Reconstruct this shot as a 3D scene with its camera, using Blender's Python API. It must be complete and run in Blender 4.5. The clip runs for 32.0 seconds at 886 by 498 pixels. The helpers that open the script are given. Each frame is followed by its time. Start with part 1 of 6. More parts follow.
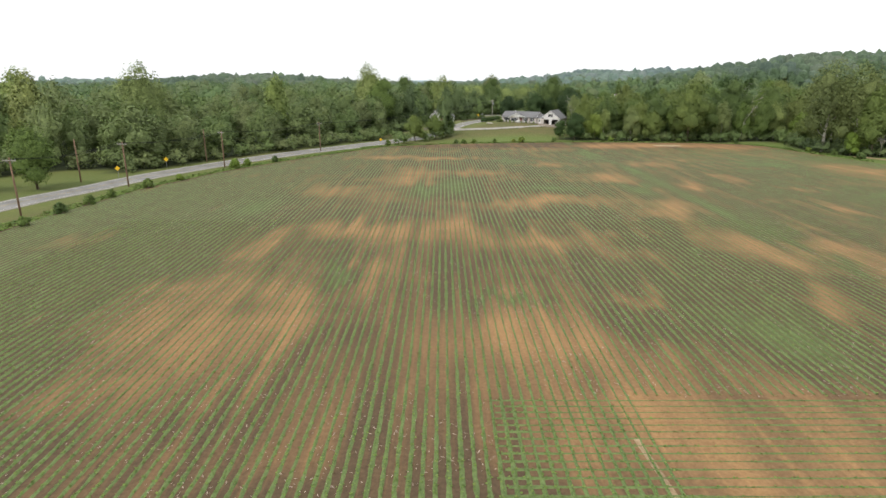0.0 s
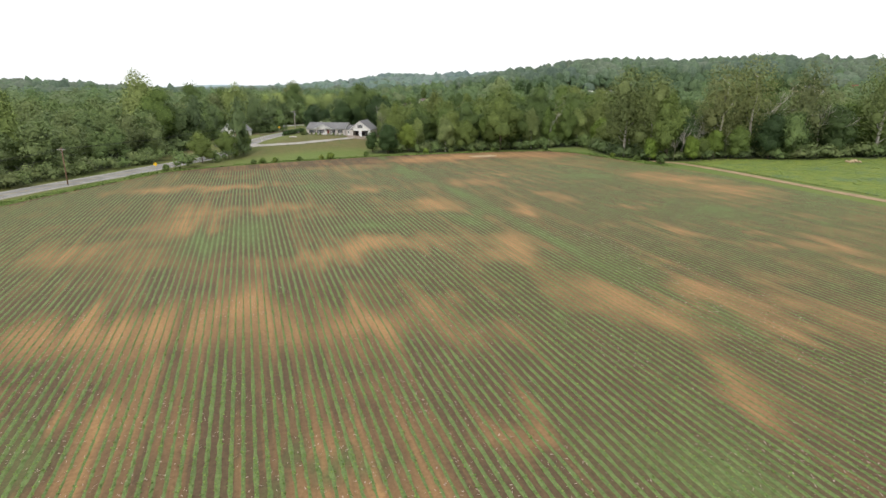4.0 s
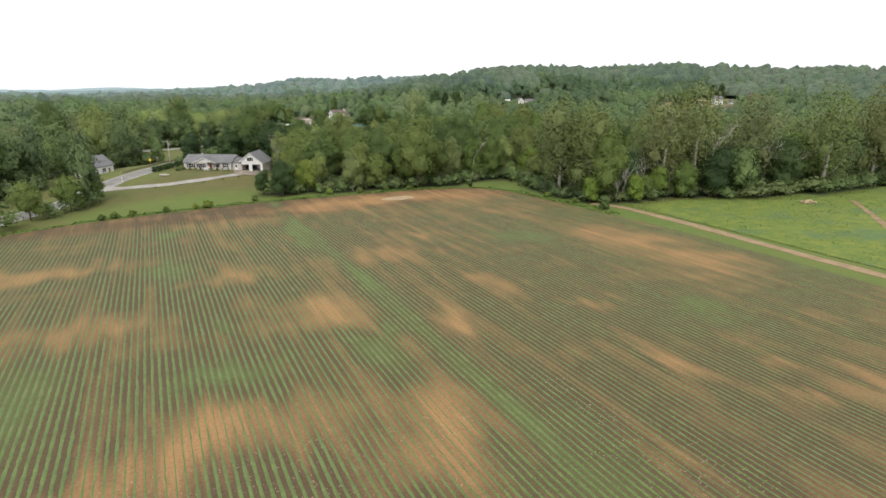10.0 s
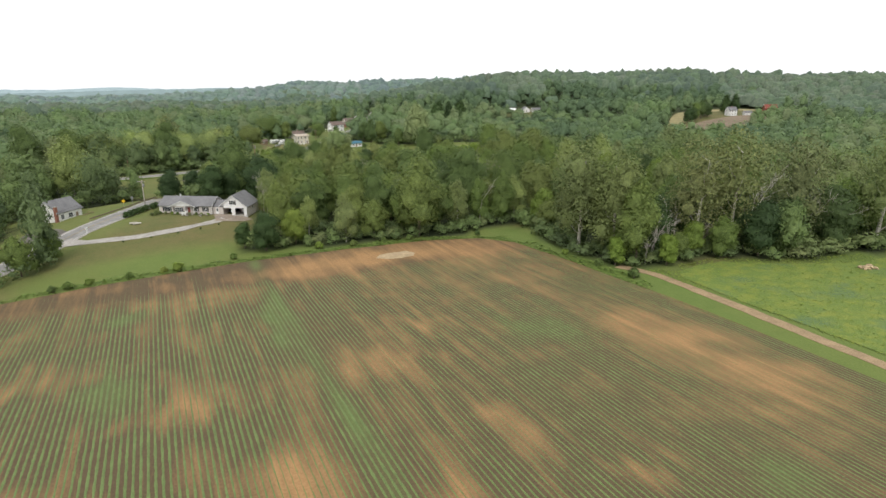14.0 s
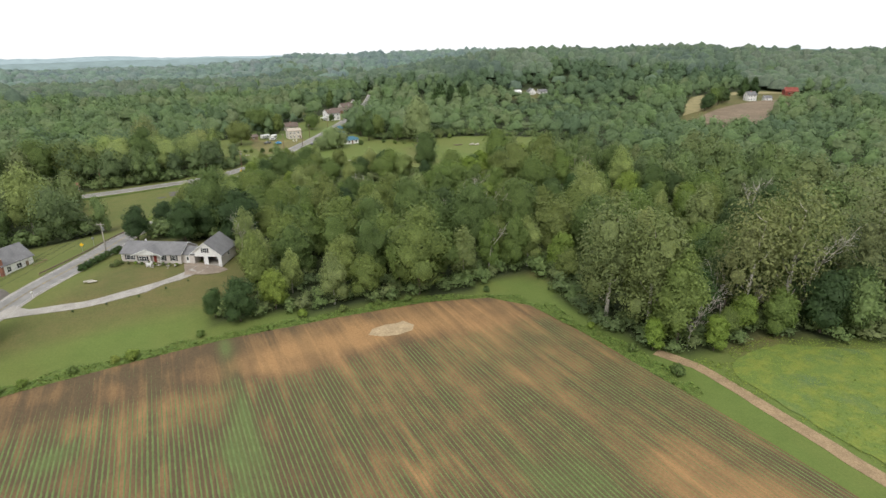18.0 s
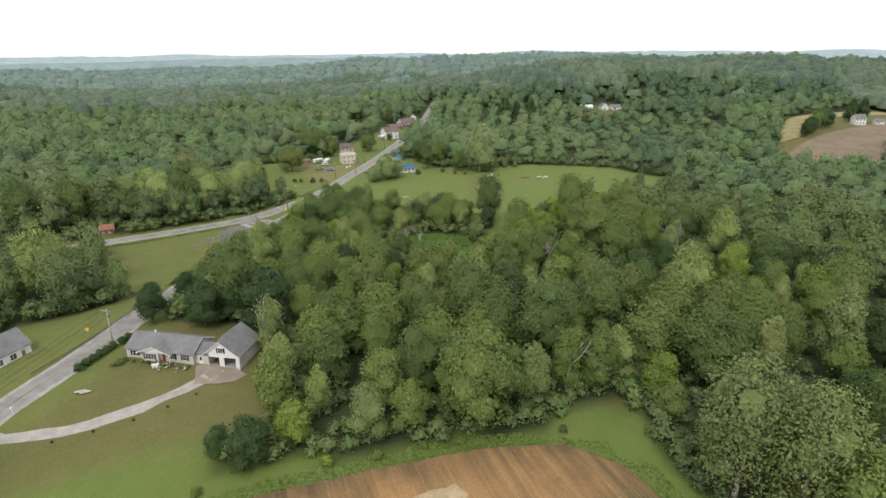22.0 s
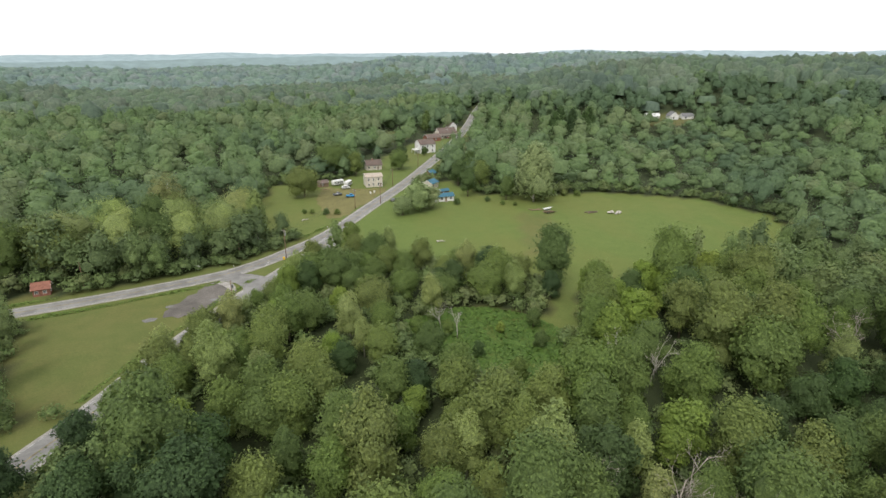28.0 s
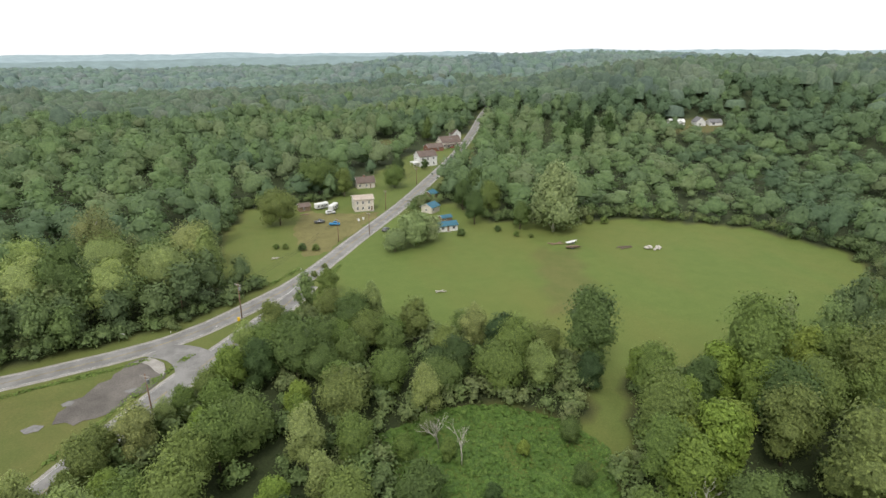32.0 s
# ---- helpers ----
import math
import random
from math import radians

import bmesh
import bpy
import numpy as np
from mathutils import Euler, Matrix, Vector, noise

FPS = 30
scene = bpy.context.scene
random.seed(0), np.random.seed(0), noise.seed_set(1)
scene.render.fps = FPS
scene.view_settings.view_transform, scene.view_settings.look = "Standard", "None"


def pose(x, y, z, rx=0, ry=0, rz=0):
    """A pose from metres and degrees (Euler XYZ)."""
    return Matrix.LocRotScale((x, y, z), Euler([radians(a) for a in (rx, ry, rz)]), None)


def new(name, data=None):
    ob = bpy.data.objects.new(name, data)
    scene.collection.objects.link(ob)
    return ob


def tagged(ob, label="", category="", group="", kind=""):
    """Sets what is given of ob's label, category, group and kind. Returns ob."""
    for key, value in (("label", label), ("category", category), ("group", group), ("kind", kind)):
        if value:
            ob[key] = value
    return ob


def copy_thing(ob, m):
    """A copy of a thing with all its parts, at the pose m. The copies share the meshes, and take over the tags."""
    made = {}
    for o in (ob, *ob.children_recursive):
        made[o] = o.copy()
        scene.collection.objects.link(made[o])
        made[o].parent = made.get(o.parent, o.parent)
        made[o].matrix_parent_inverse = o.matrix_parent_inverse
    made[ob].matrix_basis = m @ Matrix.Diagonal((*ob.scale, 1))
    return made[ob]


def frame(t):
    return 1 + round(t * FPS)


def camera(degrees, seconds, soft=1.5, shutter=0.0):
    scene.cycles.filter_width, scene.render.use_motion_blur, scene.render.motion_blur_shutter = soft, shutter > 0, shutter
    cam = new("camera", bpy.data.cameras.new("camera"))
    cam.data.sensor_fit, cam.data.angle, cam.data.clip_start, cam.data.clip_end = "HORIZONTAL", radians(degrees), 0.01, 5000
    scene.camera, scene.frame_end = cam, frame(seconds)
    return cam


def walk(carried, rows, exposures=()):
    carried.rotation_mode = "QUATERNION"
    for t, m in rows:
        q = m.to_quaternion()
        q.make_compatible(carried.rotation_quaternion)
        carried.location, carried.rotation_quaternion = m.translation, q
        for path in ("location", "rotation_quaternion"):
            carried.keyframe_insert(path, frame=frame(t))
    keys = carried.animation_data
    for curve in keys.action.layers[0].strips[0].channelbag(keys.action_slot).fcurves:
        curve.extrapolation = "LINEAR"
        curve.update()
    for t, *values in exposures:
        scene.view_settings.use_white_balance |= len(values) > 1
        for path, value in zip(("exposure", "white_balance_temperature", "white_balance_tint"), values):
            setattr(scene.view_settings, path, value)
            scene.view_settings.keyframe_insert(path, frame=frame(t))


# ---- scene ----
cam = camera(74.9, 32.0)
METRES, EYE, TILT, LEAN, TURN = 285.0, 22.0, -16.3, 0.0, 0.0
ROWS = [
    (0.0, 0.0, 0.0, 0.0, 0.0, 0.0, -0.0),
    (0.5, 0.0004, 0.0099, 0.0039, -1.59, 0.02, 0.5),
    (1.0, 0.0011, 0.0197, 0.0078, -3.8, 0.0, 1.2),
    (1.5, 0.0021, 0.0295, 0.0116, -6.14, -0.02, 1.93),
    (2.0, 0.0038, 0.0394, 0.0153, -8.47, -0.08, 2.66),
    (2.5, 0.0058, 0.0493, 0.0191, -10.78, -0.15, 3.37),
    (3.0, 0.0083, 0.0592, 0.0227, -13.07, -0.26, 4.06),
    (3.5, 0.0113, 0.069, 0.0264, -15.32, -0.39, 4.74),
    (4.0, 0.0145, 0.0787, 0.0299, -17.6, -0.53, 5.36),
    (4.5, 0.0179, 0.0882, 0.0335, -19.79, -0.71, 5.95),
    (6.5, 0.0336, 0.1226, 0.0489, -25.34, -1.25, 7.41),
    (7.0, 0.0382, 0.1315, 0.0539, -25.63, -1.27, 7.47),
    (7.5, 0.0428, 0.14, 0.0592, -25.62, -1.28, 7.46),
    (8.0, 0.0475, 0.1486, 0.0646, -25.6, -1.27, 7.44),
    (8.5, 0.0522, 0.1572, 0.0702, -25.58, -1.26, 7.42),
    (9.0, 0.0569, 0.1657, 0.0757, -25.55, -1.23, 7.4),
    (9.5, 0.0615, 0.174, 0.082, -25.52, -1.24, 7.38),
    (10.0, 0.066, 0.1821, 0.0884, -25.5, -1.25, 7.37),
    (10.5, 0.0707, 0.1902, 0.0953, -25.46, -1.25, 7.35),
    (11.0, 0.0753, 0.1982, 0.1021, -25.43, -1.25, 7.33),
    (11.5, 0.0799, 0.2063, 0.1091, -25.42, -1.26, 7.31),
    (12.0, 0.0844, 0.2141, 0.1162, -25.37, -1.26, 7.31),
    (12.5, 0.0889, 0.2222, 0.1235, -25.35, -1.27, 7.29),
    (13.0, 0.0936, 0.2301, 0.131, -25.32, -1.29, 7.28),
    (13.5, 0.0983, 0.2381, 0.139, -25.29, -1.32, 7.26),
    (14.0, 0.103, 0.2456, 0.1476, -25.25, -1.37, 7.25),
    (14.5, 0.1076, 0.2536, 0.1564, -25.23, -1.4, 7.23),
    (16.5, 0.1282, 0.2881, 0.1987, -25.18, -1.72, 7.4),
    (17.0, 0.1344, 0.2984, 0.2081, -25.15, -1.67, 7.38),
    (17.5, 0.1405, 0.3091, 0.2177, -25.13, -2.28, 7.34),
    (18.0, 0.1473, 0.3206, 0.2284, -25.11, -4.51, 7.33),
    (18.5, 0.1544, 0.3322, 0.2404, -25.09, -4.77, 7.31),
    (19.0, 0.1611, 0.3441, 0.2525, -24.68, -4.71, 7.17),
    (19.5, 0.1672, 0.3567, 0.2637, -22.91, -4.49, 6.6),
    (20.0, 0.1732, 0.3701, 0.2741, -20.94, -4.28, 5.97),
    (20.5, 0.1798, 0.3837, 0.2845, -19.99, -4.17, 5.74),
    (21.0, 0.186, 0.3982, 0.295, -19.71, -4.15, 5.67),
    (21.5, 0.1923, 0.4132, 0.3038, -19.45, -4.11, 5.58),
    (22.0, 0.1986, 0.4293, 0.3096, -19.32, -4.09, 5.53),
    (22.5, 0.2053, 0.446, 0.3146, -19.28, -4.08, 5.55),
    (23.0, 0.2123, 0.4638, 0.3196, -19.25, -4.09, 5.54),
    (23.5, 0.2193, 0.4815, 0.3249, -19.19, -4.09, 5.54),
    (24.0, 0.2261, 0.4998, 0.3304, -18.6, -4.07, 5.35),
    (24.5, 0.2328, 0.5184, 0.336, -17.44, -3.97, 4.98),
    (25.0, 0.2395, 0.5377, 0.3417, -16.46, -3.89, 4.69),
    (25.5, 0.2458, 0.5572, 0.3475, -15.87, -3.86, 4.48),
    (27.5, 0.2675, 0.6374, 0.3709, -15.57, -3.85, 4.33),
    (28.0, 0.2739, 0.6576, 0.3769, -15.53, -3.87, 4.34),
    (28.5, 0.2804, 0.6775, 0.383, -15.48, -3.88, 4.34),
    (29.0, 0.2869, 0.6976, 0.3888, -15.42, -3.87, 4.34),
    (29.5, 0.2935, 0.7175, 0.3947, -15.37, -3.86, 4.34),
    (30.0, 0.2995, 0.736, 0.4002, -15.32, -3.88, 4.34),
    (30.5, 0.306, 0.756, 0.4058, -15.27, -3.88, 4.34),
    (31.0, 0.3124, 0.7761, 0.4117, -15.22, -3.89, 4.34),
    (31.5, 0.3191, 0.7966, 0.4175, -15.17, -3.9, 4.34),
    (32.0, 0.3258, 0.8175, 0.4233, -15.12, -3.91, 4.32),
]
walk(cam, [(t, pose(0, 0, EYE, TILT, LEAN, TURN) @ pose(METRES * x, METRES * y, METRES * z, 90 + pitch, roll, yaw)) for t, x, y, z, yaw, pitch, roll in ROWS])

# ---- world, sun, exposure ----
SUN_EL, SUN_AZ = 52.0, 215.0
world = bpy.data.worlds.new("overcast_sky")
scene.world = world
world.use_nodes = True
wt = world.node_tree
wt.nodes.clear()
w_out = wt.nodes.new("ShaderNodeOutputWorld")
w_bg = wt.nodes.new("ShaderNodeBackground")
w_sky = wt.nodes.new("ShaderNodeTexSky")
w_sat = wt.nodes.new("ShaderNodeHueSaturation")
w_sky.sky_type, w_sky.sun_disc = "NISHITA", False
w_sky.sun_elevation, w_sky.sun_rotation = radians(SUN_EL), radians(SUN_AZ)
w_sky.air_density, w_sky.dust_density, w_sky.ozone_density = 1.0, 1.0, 1.0
w_sat.inputs["Saturation"].default_value = 0.2
w_bg.inputs["Strength"].default_value = 0.15
w_cloud = wt.nodes.new("ShaderNodeMix")
w_cloud.data_type = "RGBA"
w_cloud.inputs[0].default_value = 0.8
w_cloud.inputs[7].default_value = (6.6, 6.75, 6.9, 1)
wt.links.new(w_sky.outputs[0], w_sat.inputs["Color"])
wt.links.new(w_sat.outputs[0], w_cloud.inputs[6])
wt.links.new(w_cloud.outputs[2], w_bg.inputs["Color"])
wt.links.new(w_bg.outputs[0], w_out.inputs["Surface"])
sun = new("sun", bpy.data.lights.new("sun", "SUN"))
sun.data.energy, sun.data.angle, sun.data.color = 1.5, radians(20), (1.0, 0.96, 0.9)
sun.matrix_world = pose(0, 0, 300, 90 - SUN_EL, 0, 180 - SUN_AZ)
scene.view_settings.exposure = 0.25

# ---- materials ----


def shader(name, rough=0.8, metal=0.0):
    m = bpy.data.materials.new(name)
    m.use_nodes = True
    nt = m.node_tree
    b = nt.nodes["Principled BSDF"]
    b.inputs["Roughness"].default_value = rough
    b.inputs["Metallic"].default_value = metal
    b.inputs["Specular IOR Level"].default_value = 0.3
    return m, nt, b


def noise_tex(nt, scale, detail=4.0, rough=0.6, stretch=None, turn=0.0):
    n = nt.nodes.new("ShaderNodeTexNoise")
    n.inputs["Scale"].default_value, n.inputs["Detail"].default_value, n.inputs["Roughness"].default_value = scale, detail, rough
    g = nt.nodes.new("ShaderNodeNewGeometry")
    if stretch:
        mp = nt.nodes.new("ShaderNodeMapping")
        mp.inputs["Scale"].default_value = stretch
        mp.inputs["Rotation"].default_value = (0, 0, radians(turn))
        nt.links.new(g.outputs["Position"], mp.inputs["Vector"])
        nt.links.new(mp.outputs[0], n.inputs["Vector"])
    else:
        nt.links.new(g.outputs["Position"], n.inputs["Vector"])
    return n.outputs[0]


def ramp(nt, fac, stops):
    r = nt.nodes.new("ShaderNodeValToRGB")
    e = r.color_ramp.elements
    while len(e) < len(stops):
        e.new(0.5)
    for i, (p, c) in enumerate(stops):
        e[i].position, e[i].color = p, (*c, 1)
    nt.links.new(fac, r.inputs[0])
    return r.outputs[0]


def mixc(nt, fac, a, b, blend="MIX"):
    m = nt.nodes.new("ShaderNodeMix")
    m.data_type, m.blend_type = "RGBA", blend
    for sock, v in ((m.inputs[0], fac), (m.inputs[6], a), (m.inputs[7], b)):
        if isinstance(v, (int, float)):
            sock.default_value = v
        elif isinstance(v, tuple):
            sock.default_value = (*v, 1)
        else:
            nt.links.new(v, sock)
    return m.outputs[2]


def calc(nt, op, a, b=0.0):
    m = nt.nodes.new("ShaderNodeMath")
    m.operation, m.use_clamp = op, op in ("ADD", "SUBTRACT")
    for sock, v in ((m.inputs[0], a), (m.inputs[1], b)):
        if isinstance(v, (int, float)):
            sock.default_value = v
        else:
            nt.links.new(v, sock)
    return m.outputs[0]


def attribute(nt, name):
    a = nt.nodes.new("ShaderNodeAttribute")
    a.attribute_name = name
    return a.outputs["Fac"]


def bump(nt, b, height, strength, distance):
    n = nt.nodes.new("ShaderNodeBump")
    n.inputs["Strength"].default_value, n.inputs["Distance"].default_value = strength, distance
    nt.links.new(height, n.inputs["Height"])
    nt.links.new(n.outputs[0], b.inputs["Normal"])


def surface(name, c1, c2, scale=1.0, rough=0.8, metal=0.0, relief=0.02, fine=None, stain=0.25):
    """A two-scale mottled surface: c1 to c2 by fine noise, dulled by broad stains."""
    m, nt, b = shader(name, rough, metal)
    f = noise_tex(nt, scale * 8 if fine is None else fine)
    col = ramp(nt, f, [(0.3, c1), (0.7, c2)])
    big = noise_tex(nt, scale, 3)
    dull = ramp(nt, big, [(0.35, (1 - stain,) * 3), (0.65, (1, 1, 1))])
    col = mixc(nt, 1.0, col, dull, "MULTIPLY")
    nt.links.new(col, b.inputs["Base Color"])
    if relief:
        bump(nt, b, f, 0.5, relief)
    return m


def leaf_surface(name, low, high, per_tree="object", leaf_scale=5.0, play=0.6):
    """Foliage: colour by tree, by spray and by leaf, and part of the light passes through."""
    m, nt, b = shader(name, 0.7)
    g = nt.nodes.new("ShaderNodeNewGeometry")
    if per_tree == "object":
        info = nt.nodes.new("ShaderNodeObjectInfo")
        tint = info.outputs["Random"]
    else:
        tint = attribute(nt, "tint")
    mean = [(p + q) / 2 for p, q in zip(low, high)]
    kin = lambda c, k: tuple(p * q for p, q in zip(c, k))
    base = ramp(nt, tint, [(0.0, kin(low, (1.0, 0.98, 1.05))), (0.3, kin(mean, (0.90, 0.95, 0.92))), (0.5, kin(mean, (0.98, 1.08, 0.90))), (0.7, kin(mean, (1.14, 1.04, 1.08))), (0.85, kin(mean, (1.05, 1.12, 0.95))), (1.0, high)])
    spray = ramp(nt, g.outputs["Random Per Island"], [(0.0, (1 - 0.30 * play, 1 - 0.27 * play, 1 - 0.30 * play)), (0.6, (1, 1, 1)), (1.0, (1 + 0.34 * play, 1 + 0.30 * play, 1 + 0.20 * play))])
    speck = ramp(nt, noise_tex(nt, leaf_scale * 0.6, 4, 0.7), [(0.36, (1 - 0.75 * play, 1 - 0.70 * play, 1 - 0.75 * play)), (0.50, (1, 1, 1)), (0.64, (1 + 0.68 * play, 1 + 0.6 * play, 1 + 0.36 * play))])
    col = mixc(nt, 1.0, mixc(nt, 1.0, base, spray, "MULTIPLY"), speck, "MULTIPLY")
    nt.links.new(col, b.inputs["Base Color"])
    if leaf_scale < 1:
        bump(nt, b, noise_tex(nt, leaf_scale, 3, 0.6), 0.5, 0.6)
    tr = nt.nodes.new("ShaderNodeBsdfTranslucent")
    nt.links.new(col, tr.inputs["Color"])
    mx = nt.nodes.new("ShaderNodeMixShader")
    mx.inputs[0].default_value = 0.3
    nt.links.new(b.outputs[0], mx.inputs[1])
    nt.links.new(tr.outputs[0], mx.inputs[2])
    out = mx.outputs[0]
    nt.links.new(out, nt.nodes["Material Output"].inputs["Surface"])
    return m


LEAF = leaf_surface("leaf_broad", (0.096, 0.152, 0.045), (0.212, 0.258, 0.076))
LEAF_PALE = leaf_surface("leaf_sycamore", (0.168, 0.198, 0.078), (0.222, 0.252, 0.104))
LEAF_DARK = leaf_surface("leaf_dark", (0.055, 0.098, 0.034), (0.085, 0.130, 0.045))
LEAF_LIGHT = leaf_surface("leaf_bright", (0.175, 0.252, 0.050), (0.242, 0.300, 0.066))
LEAF_MID = leaf_surface("leaf_woods", (0.108, 0.160, 0.066), (0.222, 0.270, 0.110), "attribute", 3.6, 0.5)
# Haze is mixed into the next three leaf colours, bluer with distance.
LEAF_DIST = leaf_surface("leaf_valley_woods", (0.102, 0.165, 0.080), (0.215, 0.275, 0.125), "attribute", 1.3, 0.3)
LEAF_FAR_HAZE = leaf_surface("leaf_far_haze", (0.095, 0.142, 0.102), (0.168, 0.214, 0.148), "attribute", 0.5, 0.35)
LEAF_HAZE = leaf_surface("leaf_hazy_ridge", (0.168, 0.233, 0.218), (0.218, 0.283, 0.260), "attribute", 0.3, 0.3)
LEAF_OLIVE = leaf_surface("leaf_olive", (0.222, 0.270, 0.098), (0.285, 0.330, 0.126))
LEAF_WILLOW = leaf_surface("leaf_willow", (0.25, 0.30, 0.15), (0.30, 0.345, 0.18))
CROP = surface("crop_leaves", (0.100, 0.152, 0.043), (0.172, 0.232, 0.074), 0.4, 0.7, relief=0.04, fine=6.0)
BARK = surface("bark", (0.12, 0.09, 0.065), (0.24, 0.19, 0.15), 1.5, 0.95, relief=0.03)
BARK_PALE = surface("bark_pale", (0.42, 0.38, 0.32), (0.66, 0.62, 0.55), 0.8, 0.9, relief=0.02)
BARK_GREY = surface("bark_dead", (0.34, 0.285, 0.24), (0.54, 0.48, 0.42), 0.8, 0.9, relief=0.02)
ASPHALT = surface("asphalt", (0.22, 0.21, 0.20), (0.33, 0.32, 0.30), 0.25, 0.9, relief=0.006, fine=14.0, stain=0.3)
GRAVEL = surface("gravel", (0.27, 0.25, 0.22), (0.50, 0.47, 0.43), 0.4, 0.95, relief=0.02, fine=9.0)
DIRT = surface("dirt_track", (0.25, 0.165, 0.09), (0.38, 0.27, 0.155), 0.4, 0.95, relief=0.02, fine=4.0)
WHITE = surface("white_paint", (0.72, 0.71, 0.69), (0.82, 0.81, 0.79), 0.6, 0.6, relief=0.004, stain=0.12)
SIDING = surface("siding_greige", (0.52, 0.47, 0.43), (0.61, 0.56, 0.52), 0.5, 0.7, relief=0.004, stain=0.12)
SHINGLE = surface("shingle_grey", (0.15, 0.15, 0.155), (0.24, 0.235, 0.235), 0.4, 0.9, relief=0.01, fine=5.0)
WOOD = surface("weathered_wood", (0.20, 0.14, 0.09), (0.34, 0.25, 0.17), 0.8, 0.9, relief=0.01)


def part(name, bm, material, parent=None, label="", smooth=False):
    """Links a bmesh as one mesh object, under a thing or a part."""
    me = bpy.data.meshes.new(name)
    bm.to_mesh(me)
    bm.free()
    me.materials.append(material)
    if smooth:
        me.shade_smooth()
    ob = new(name, me)
    if parent:
        ob.parent = parent
    return tagged(ob, label)


def tri_mesh(name, verts, tris, material, tint=None, normals=None):
    """A mesh from numpy arrays of corners and triangles."""
    me = bpy.data.meshes.new(name)
    n, k = len(verts), len(tris)
    me.vertices.add(n)
    me.vertices.foreach_set("co", np.ascontiguousarray(verts, np.float32).ravel())
    me.loops.add(3 * k)
    me.loops.foreach_set("vertex_index", np.ascontiguousarray(tris, np.int32).ravel())
    me.polygons.add(k)
    me.polygons.foreach_set("loop_start", np.arange(0, 3 * k, 3, dtype=np.int32))
    if tint is not None:
        a = me.attributes.new("tint", "FLOAT", "POINT")
        a.data.foreach_set("value", np.ascontiguousarray(tint, np.float32))
    me.update()
    if normals is not None:
        me.polygons.foreach_set("use_smooth", np.ones(k, bool))
        me.normals_split_custom_set_from_vertices(normals)
    me.materials.append(material)
    return me


def box(bm, x0, y0, z0, x1, y1, z1):
    v = [bm.verts.new(p) for p in ((x0, y0, z0), (x1, y0, z0), (x1, y1, z0), (x0, y1, z0), (x0, y0, z1), (x1, y0, z1), (x1, y1, z1), (x0, y1, z1))]
    for f in ((0, 3, 2, 1), (4, 5, 6, 7), (0, 1, 5, 4), (1, 2, 6, 5), (2, 3, 7, 6), (3, 0, 4, 7)):
        bm.faces.new([v[i] for i in f])
    return v


def tube(bm, pts, radii, n=6):
    """A tapered tube along points."""
    rings = []
    for i, (p, r) in enumerate(zip(pts, radii)):
        p = Vector(p)
        d = (Vector(pts[min(i + 1, len(pts) - 1)]) - Vector(pts[max(i - 1, 0)])).normalized()
        a = d.orthogonal().normalized()
        b = d.cross(a)
        rings.append([bm.verts.new(p + r * (math.cos(2 * math.pi * j / n) * a + math.sin(2 * math.pi * j / n) * b)) for j in range(n)])
    for r0, r1 in zip(rings, rings[1:]):
        for j in range(n):
            bm.faces.new((r0[j], r0[(j + 1) % n], r1[(j + 1) % n], r1[j]))
    bm.faces.new(rings[0][::-1])
    bm.faces.new(rings[-1])


